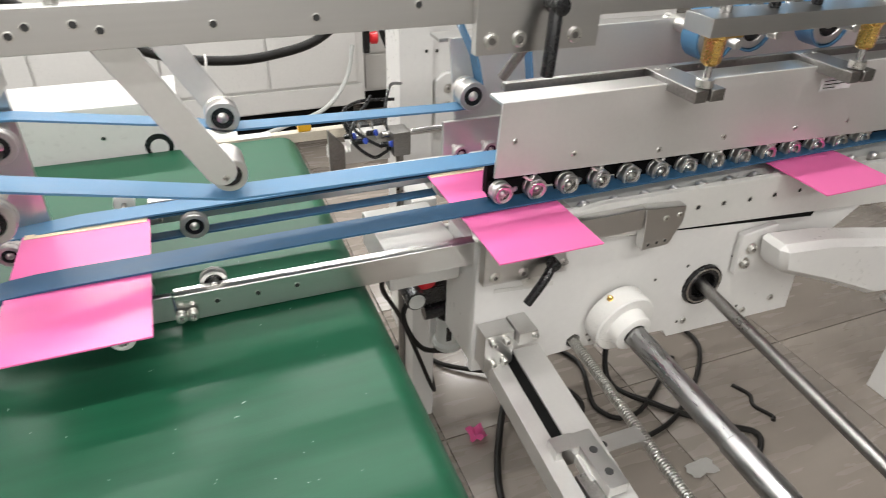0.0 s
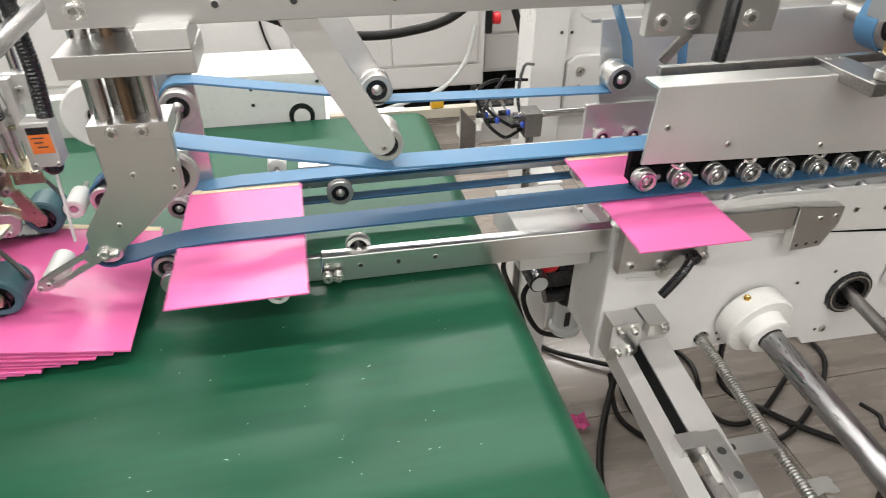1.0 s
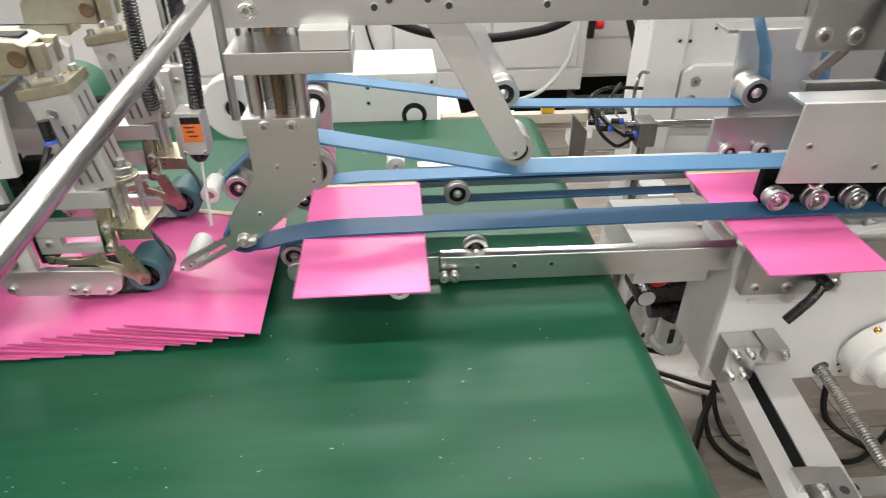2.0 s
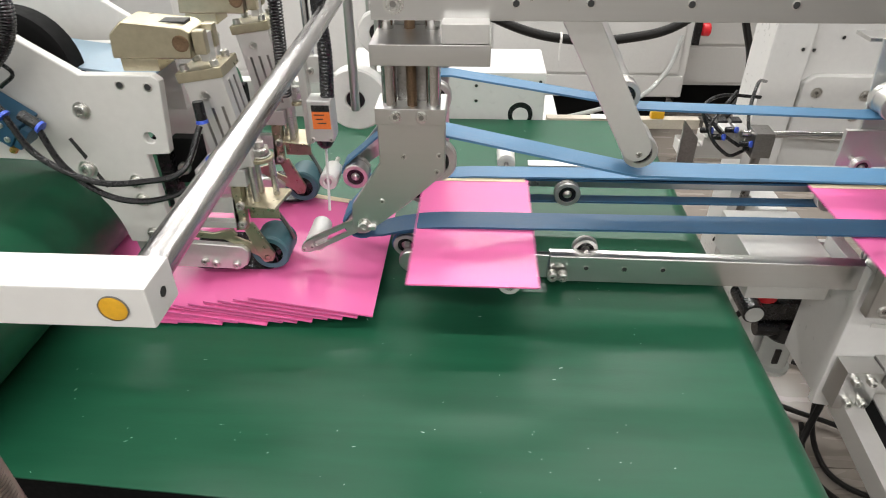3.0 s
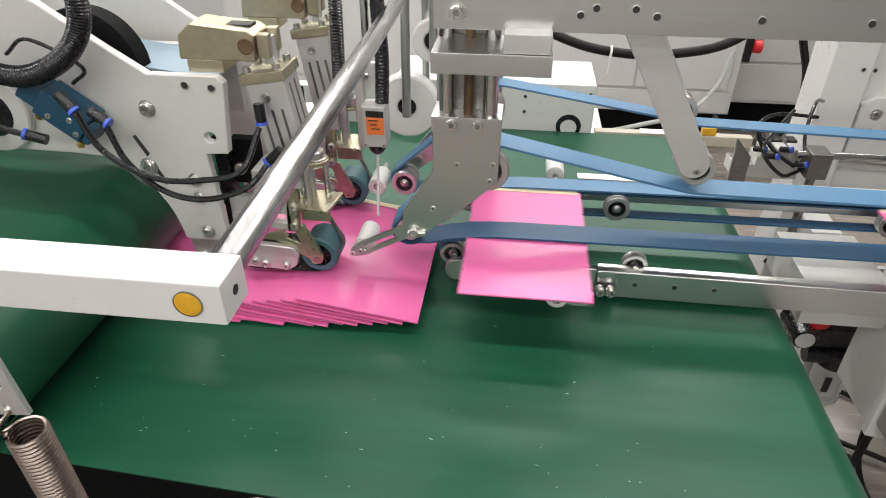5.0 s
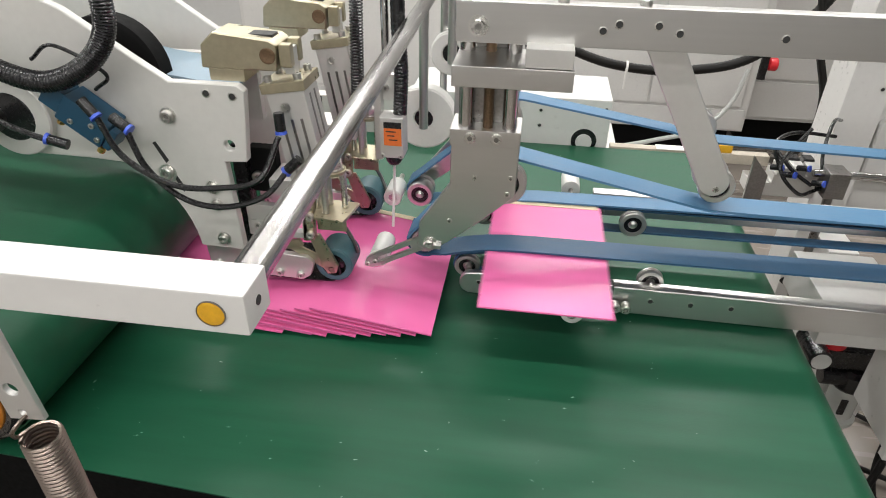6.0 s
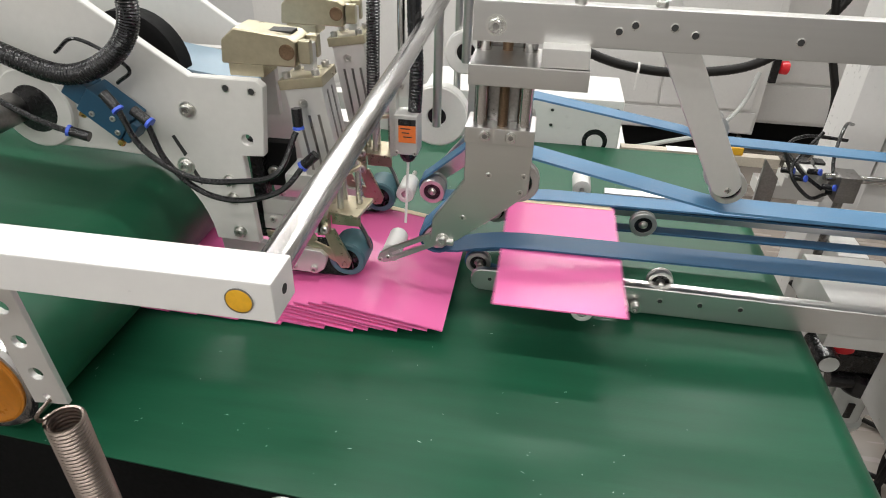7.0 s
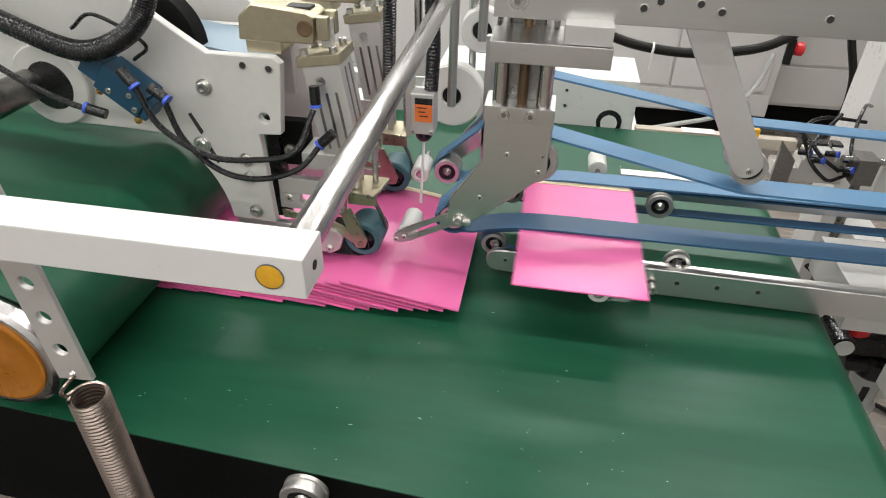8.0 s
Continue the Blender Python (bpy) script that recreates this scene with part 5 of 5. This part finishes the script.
cab = thing("control_cabinet", "white control cabinet with panel doors and a red button", "cabinet")
part("body", box(-2.2, 0.385, 3.0, 3.6, 0.17, 1.9, 0.004), WHITE, cab)
# the gap under the cabinet: a near-black block in place of its shade
part("gap_shade", box(-2.15, 0.33, 3.05, 3.55, 0.0, 0.169, 0.0), DARK, cab)
for x0, x1 in ((-2.18, -1.12), (-1.11, -0.6), (-0.59, -0.11), (-0.1, 0.345)):
    part("door", box(x0, x1, 2.985, 2.9995, 0.30, 1.88, 0.004), WHITE, cab)
part("skirt", box(-2.18, 0.37, 2.988, 2.9995, 0.18, 0.285, 0.003), WHITE, cab)
sw = part("button_box", box(0.386, 0.42, 2.99, 3.05, 0.44, 0.56, 0.003), BLACK, cab)
part("red_button", lathe((0.421, 3.02, 0.51), "x", [(0, 0.02), (0.01, 0.03), (0.04, 0.032), (0.045, 0.028), (0.045, 0)], 20), RED, sw, "red emergency stop button")
cb2 = thing("storage_cabinet", "white cabinet with shade painted into the gap below", "cabinet")
part("body", box(0.46, 1.9, 3.3, 3.9, 0.13, 2.0, 0.004), WHITE, cb2)
# again the shaded gap, filled with a near-black block
part("gap_shade", box(0.47, 1.85, 3.36, 3.85, 0.0, 0.129, 0), DARK, cb2)
for x0, x1 in ((0.47, 0.93), (0.94, 1.4), (1.41, 1.88)):
    part("door", box(x0, x1, 3.286, 3.2995, 0.36, 1.98, 0.004), WHITE, cb2)
    part("drawer", box(x0, x1, 3.286, 3.2995, 0.15, 0.345, 0.004), WHITE, cb2)
wt = thing("rear_worktable", "white sheet metal shelf behind the belts", "shelf")
part("top", box(-1.6, -0.34, 1.75, 2.4, 0.36, 0.4, 0.003), GREYPAINT, wt)
part("front", box(-1.6, -0.34, 1.735, 1.7495, 0.1, 0.4, 0.003), WHITE, wt)
part("base", box(-1.58, -0.36, 1.76, 2.39, 0.0, 0.3595, 0.003), WHITE, wt)

hz = thing("loom_hose", "thick black corrugated hose hung behind the top bar", "hose")
part("hose", tube([(-1.0, 1.7, 1.1), (-0.75, 1.62, 0.98), (-0.55, 1.6, 0.893), (-0.40, 1.6, 0.862), (-0.25, 1.6, 0.866), (-0.1, 1.6, 0.91), (0.05, 1.62, 1.05), (0.1, 1.64, 1.2)], 0.0125, 12, 30, ribs=1), RUBBER, hz)
part("tie", tube_ring((-0.43, 1.6, 0.866), "x", 0.006, 0.0138, 0.016), NYLON, hz)
part("tie_tail", box(-0.432, -0.428, 1.575, 1.58, 0.81, 0.866, 0), NYLON, hz)
tagged(ob_of("hanging_cable", tube([(0.05, 1.43, 1.5), (0.03, 1.45, 1.3), (0.02, 1.6, 1.15), (0.06, 1.6, 0.95), (0.1, 1.58, 0.82), (0.09, 1.55, 0.72), (0.04, 1.52, 0.66)], 0.0105, 10, 10), RUBBER), "thick black cable hanging by the far frame", "cable")
tagged(ob_of("clear_hose", tube([(0.3, 2.88, 0.52), (0.25, 2.85, 0.36), (0.12, 2.8, 0.24), (-0.1, 2.75, 0.19), (-0.4, 2.7, 0.12), (-0.6, 2.6, 0.012)], 0.011, 8, 10), GLASS), "pale translucent air hose", "hose")
tagged(ob_of("wire", tube([(0.1, 1.61, 0.95), (0.14, 1.6, 0.87), (0.13, 1.58, 0.8), (0.1, 1.56, 0.76)], 0.003, 6, 8), WOOD), "thin tan wire hanging by the stand", "wire")
tagged(ob_of("wire", tube([(-0.75, 2.97, 0.9), (-0.72, 2.97, 0.5), (-0.6, 2.95, 0.2), (-0.5, 2.9, 0.008)], 0.006, 6, 8), BLACK), "thin black wire before the cabinet", "wire")

# ---- everything that moves ----
SPEED, PERIOD, CREEP = 0.6, 1.002, 0.0205
UNEVEN = {-1: 0.005, 0: 0.004, 2: -0.005, 3: -0.007, 4: -0.002, 5: 0.003, 6: 0.006, 7: 0.008}   # the feeder does not space the cards quite alike
CARD_Z, LAND, START = 0.9065, -0.938, -0.136      # height on the belts, left edge where a card comes to rest, left edge of card 0 at the start
cards = [first_card] + [copy_thing(first_card, pose(0, 0, 0)) for _ in range(27)]


def card_rows(k):
    """The whole way of card k: on the belts at an even pace, off the nose, down on the stack, and away with the green belt."""
    x0 = START + SPEED * PERIOD * k + UNEVEN.get(k, 0.0)
    arrive = (x0 - LAND) / SPEED
    wob = math.sin(k * 2.3)

    def at(t):
        d = t - arrive
        if d < -0.22:
            x = x0 - SPEED * t
            wait = max(0.0, x - FEED) / (SPEED * PERIOD)
            x = min(x, FEED)
            return pose(x, CY, CARD_Z + max(0.0, min(x, 0.9) - 0.1) * 0.008 + 0.0035 * wait)
        if d < 0.07:
            s = min(1.0, (d + 0.22) / 0.2)
            u = (d + 0.02) / 0.06
            x = x0 - SPEED * t if u < 0 else LAND + 0.012 * max(0.0, 1 - u) ** 2
            left = CARD_Z + (TOP - CARD_Z) * (s * s * (3 - 2 * s))
            w = max(0.0, (d + 0.07) / 0.14)
            rgt = CARD_Z + (RIGHT - CARD_Z) * (w * w * (3 - 2 * w))
            return pose(x, CY + 0.014 * s, left, 0, math.degrees(math.asin((left - rgt) / CW)), 0)
        age = d - 0.07
        settle = min(age, 7.0)
        late = max(0.0, min(1.0, (age - 7) / 6))
        tilt = LEAN_ANGLE - 0.12 * settle - 6.0 * late
        right = RIGHT - 0.0026 * settle
        return pose(LAND - CREEP * age, CY + 0.014 - 0.0003 * age + 0.002 * wob * min(1, age / 8), right + CW * math.sin(radians(tilt)), 0, tilt, 0.45 * wob * min(1, age / 8))

    times = {i * 0.5 for i in range(17)} | {round((arrive + dt) * 30) / 30 for dt in (-0.22, -0.18, -0.14, -0.1, -0.06, -0.02, 0.01, 0.04, 0.07, 0.15)}
    times = sorted(t for t in times if 0 <= t <= 8)
    return [(t, at(t)) for t in times]


# cards lie shingled: the right edge low, the left edge up on the cards before
LEAN_ANGLE, RIGHT, FEED = 9.0, 0.8425, 1.7
TOP = RIGHT + CW * math.sin(radians(LEAN_ANGLE))


def motions():
    walk(scuffs, [(0.0, pose(0, 0, BZ + 0.0024)), (8.0, pose(-8 * 0.0195, 0, BZ + 0.0024))])
    for i, c in enumerate(cards):
        walk(c, card_rows(i - 18))


motions()
